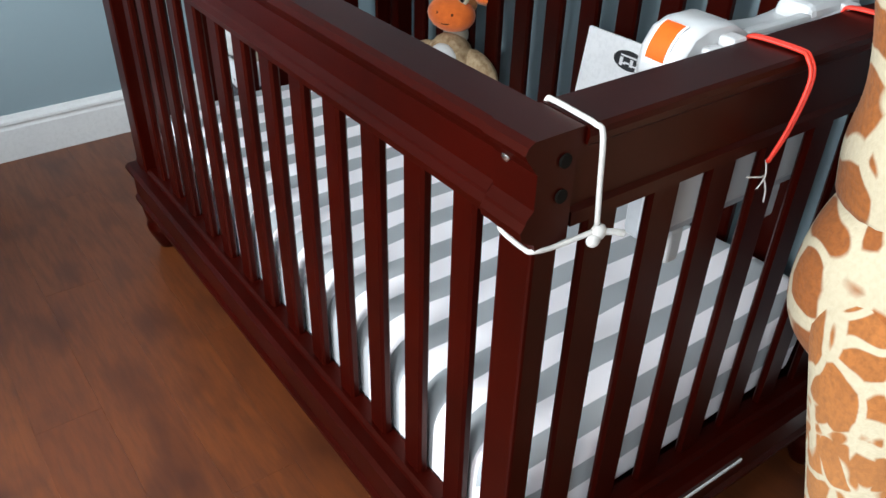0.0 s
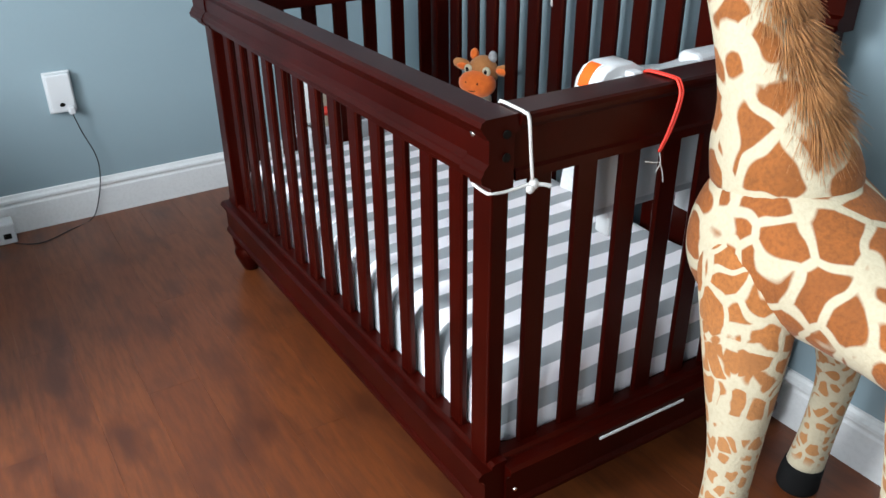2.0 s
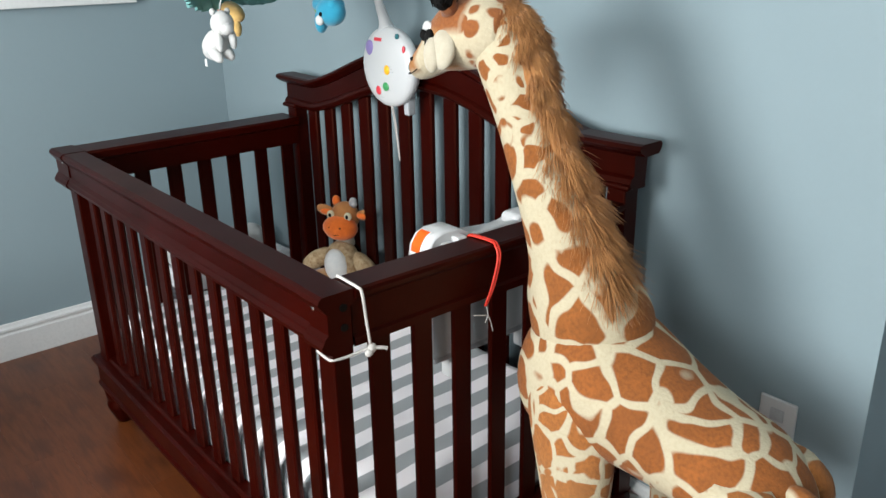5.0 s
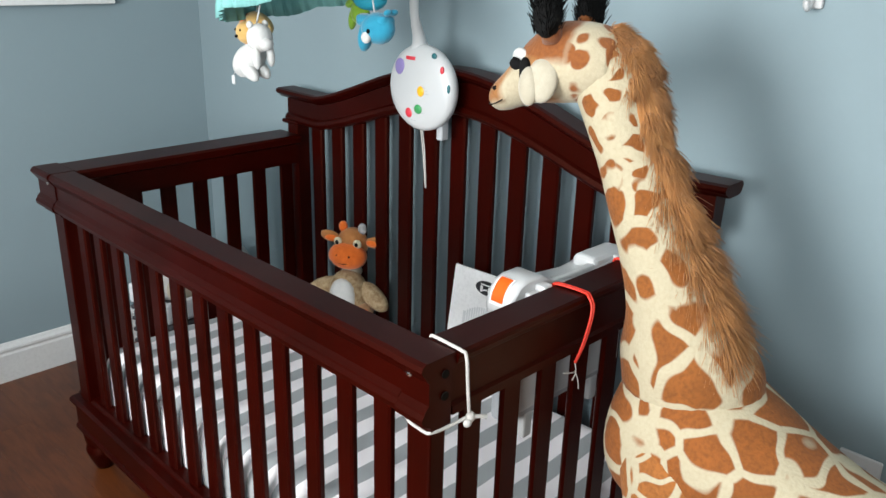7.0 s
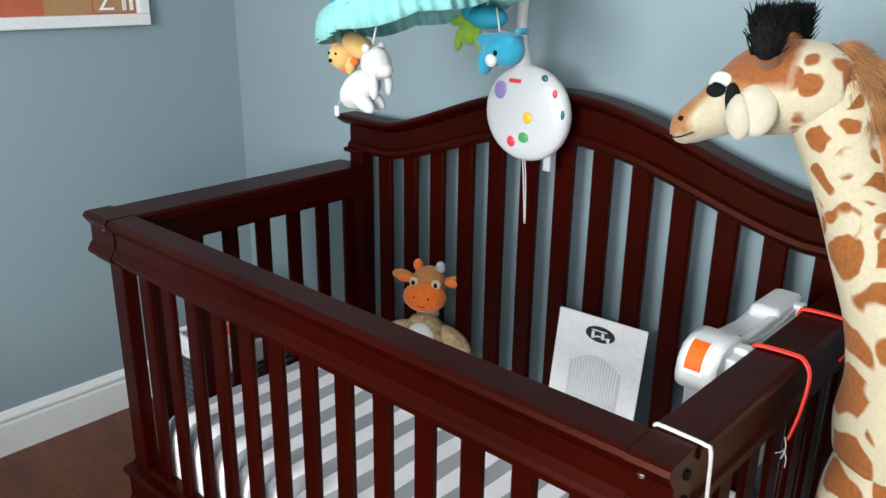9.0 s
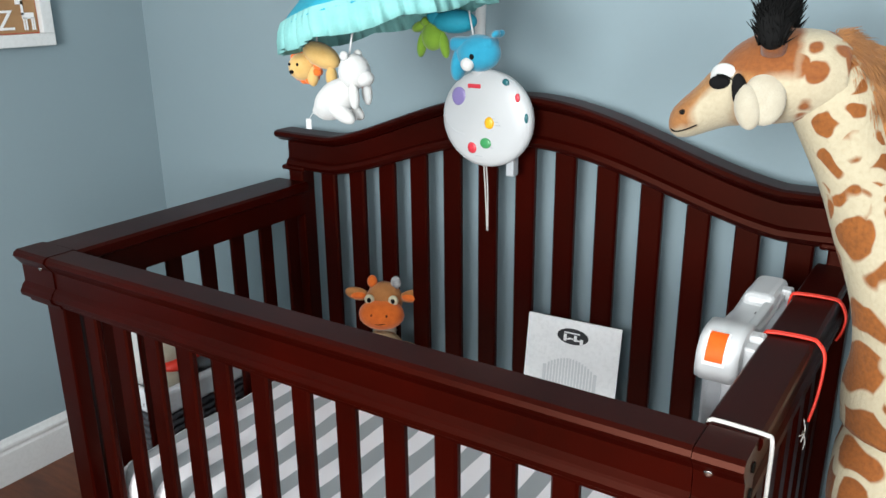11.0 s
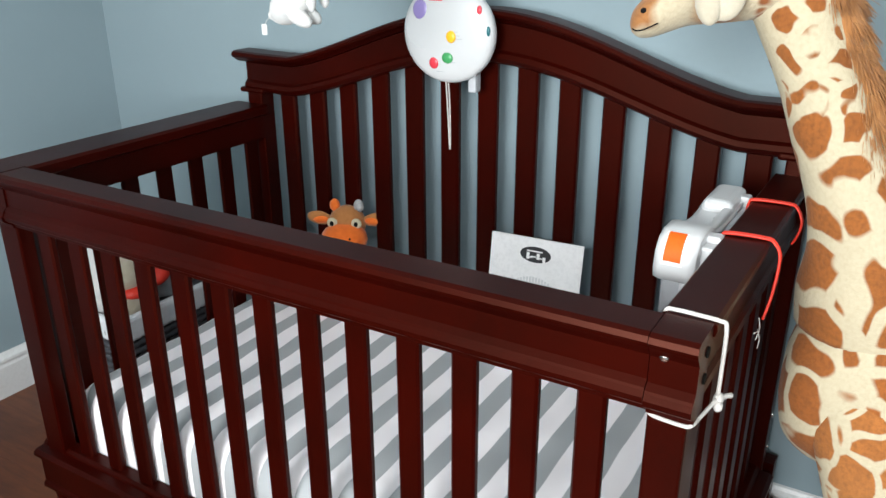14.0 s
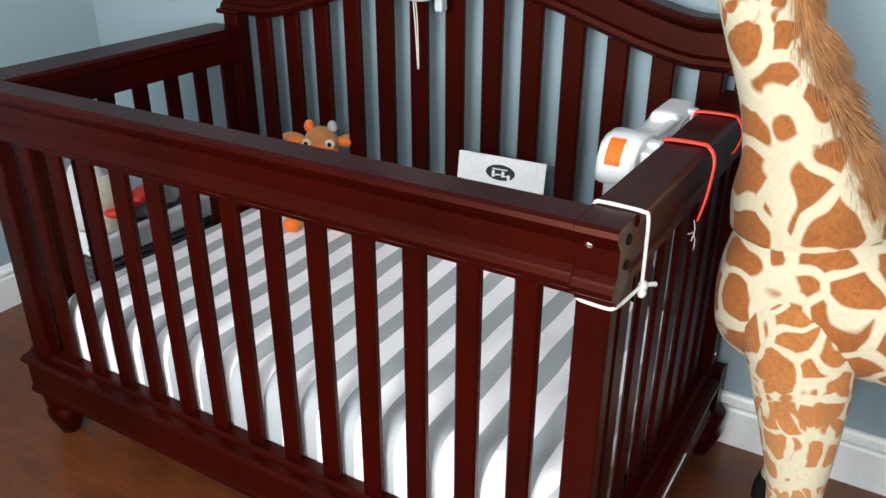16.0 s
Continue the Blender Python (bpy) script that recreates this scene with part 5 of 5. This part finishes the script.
def basket():
    b = thing("storage_basket", (-1.72, 0.58, 0.0), "grey woven basket with a white cloth liner, full of toys", "basket")
    x0, x1, y0, y1, h = -1.840, -1.595, 0.370, 0.785, 0.325
    bm = bmesh.new()
    add_box(bm, x0 + 0.008, x1 - 0.008, y0 + 0.008, y1 - 0.008, 0.0, h - 0.02, 0.012)
    body = part("body", bm, WICKER, b)
    bm = bmesh.new()
    for r in range(14):
        z = 0.012 + r * 0.0215
        pts = []
        per = [(x1, y0), (x1, y1), (x0, y1), (x0, y0), (x1, y0)]
        for (ax, ay), (bx, by) in zip(per, per[1:]):
            n = max(2, int(math.hypot(bx - ax, by - ay) / 0.018))
            nx, ny = (by - ay), -(bx - ax)
            l = math.hypot(nx, ny)
            for i in range(n):
                k = i / n
                w = 0.004 * (1 if (i + r) % 2 else -1)
                pts.append((ax + (bx - ax) * k + nx / l * w, ay + (by - ay) * k + ny / l * w, z))
        pts.append(pts[0])
        add_tube(bm, pts, 0.010, 6)
    part("weave", bm, WICKER, body, "woven strands", smooth=True)
    bm = bmesh.new()
    for a in ((x1 - 0.014, x1 + 0.014, y0 - 0.012, y1 + 0.012), (x0 - 0.012, x0 + 0.012, y0 - 0.012, y1 + 0.012)):
        add_box(bm, a[0], a[1], a[2], a[3], h - 0.060, h + 0.012, 0.010)
    for a in ((y0 - 0.012, y0 + 0.014), (y1 - 0.014, y1 + 0.012)):
        add_box(bm, x0, x1, a[0], a[1], h - 0.058, h + 0.010, 0.010)
    part("liner", bm, LINER, b, "white cloth turned over the rim")
    for c, r, mat, label in (((-1.735, 0.45, 0.39), (0.075, 0.075, 0.13), WHITE_PLUSH, "pale plush toy standing in the basket"), ((-1.71, 0.60, 0.36), (0.080, 0.075, 0.075), GREY_PLASTIC, "rounded pale grey toy in the basket"), ((-1.74, 0.71, 0.35), (0.070, 0.060, 0.075), WHITE_PLUSH, "pale plush toy lying in the basket")):
        bm = bmesh.new()
        add_blob(bm, c, r, 0)
        for v in bm.verts:
            v.co += (v.co - Vector(c)) * (0.22 * noise.noise(v.co * 14.0))
        single("plush_toy", bm, mat, label, "plush toy", smooth=True)
    du = thing("plush_bird", (-1.65, 0.47, 0.35), "cream plush bird with a red scarf in the basket", "plush toy")

    def bird_part(name, mat, c, r, m=None, label=""):
        bm = bmesh.new()
        add_blob(bm, c, r, 0, m)
        return part(name, bm, mat, du, label, smooth=True)
    bird_part("head", CREAM_PLUSH, (-1.652, 0.462, 0.430), (0.045, 0.050, 0.055))
    bird_part("scarf", RED, (-1.625, 0.470, 0.385), (0.036, 0.055, 0.020), None, "red scarf")
    bird_part("scarf_end", RED, (-1.630, 0.545, 0.400), (0.030, 0.040, 0.022), pose(0, 0, 0, 25, 0, 0), "red scarf end")
    bird_part("eye", BLACK, (-1.606, 0.455, 0.440), (0.005, 0.005, 0.005))
    bird_part("body", CREAM_PLUSH, (-1.665, 0.470, 0.345), (0.040, 0.060, 0.060))


basket()

# ---- floor ----
bm = box(LEFT_X - T, RIGHT_X + T, FRONT_Y - T, DEEP_Y + T, -0.10, -0.002)
floor = single("floor", bm, GROOVE, "reddish-brown laminate plank floor", "floor", kind="structure")
W, L = 0.127, 1.22
plank_meshes = {}
row = 0
y = FRONT_Y
while y < DEEP_Y:
    left = LEFT_X if y < BACK_Y else EDGE_X
    x = LEFT_X - (row * 0.437) % L
    while x < RIGHT_X:
        x0, x1 = max(x, left), min(x + L, RIGHT_X)
        if x1 - x0 > 0.01:
            ln = round(x1 - x0, 3)
            if ln not in plank_meshes:
                plank_meshes[ln] = finish(box(0.0001, ln - 0.0001, 0.0001, W - 0.0001, -0.012, 0.0, 0.0002, None, 1), "plank", LAMINATE)
            ob = new("plank", plank_meshes[ln])
            ob.parent = floor
            ob.location = (x0, y, 0.0)
        x += L
    y += W
    row += 1
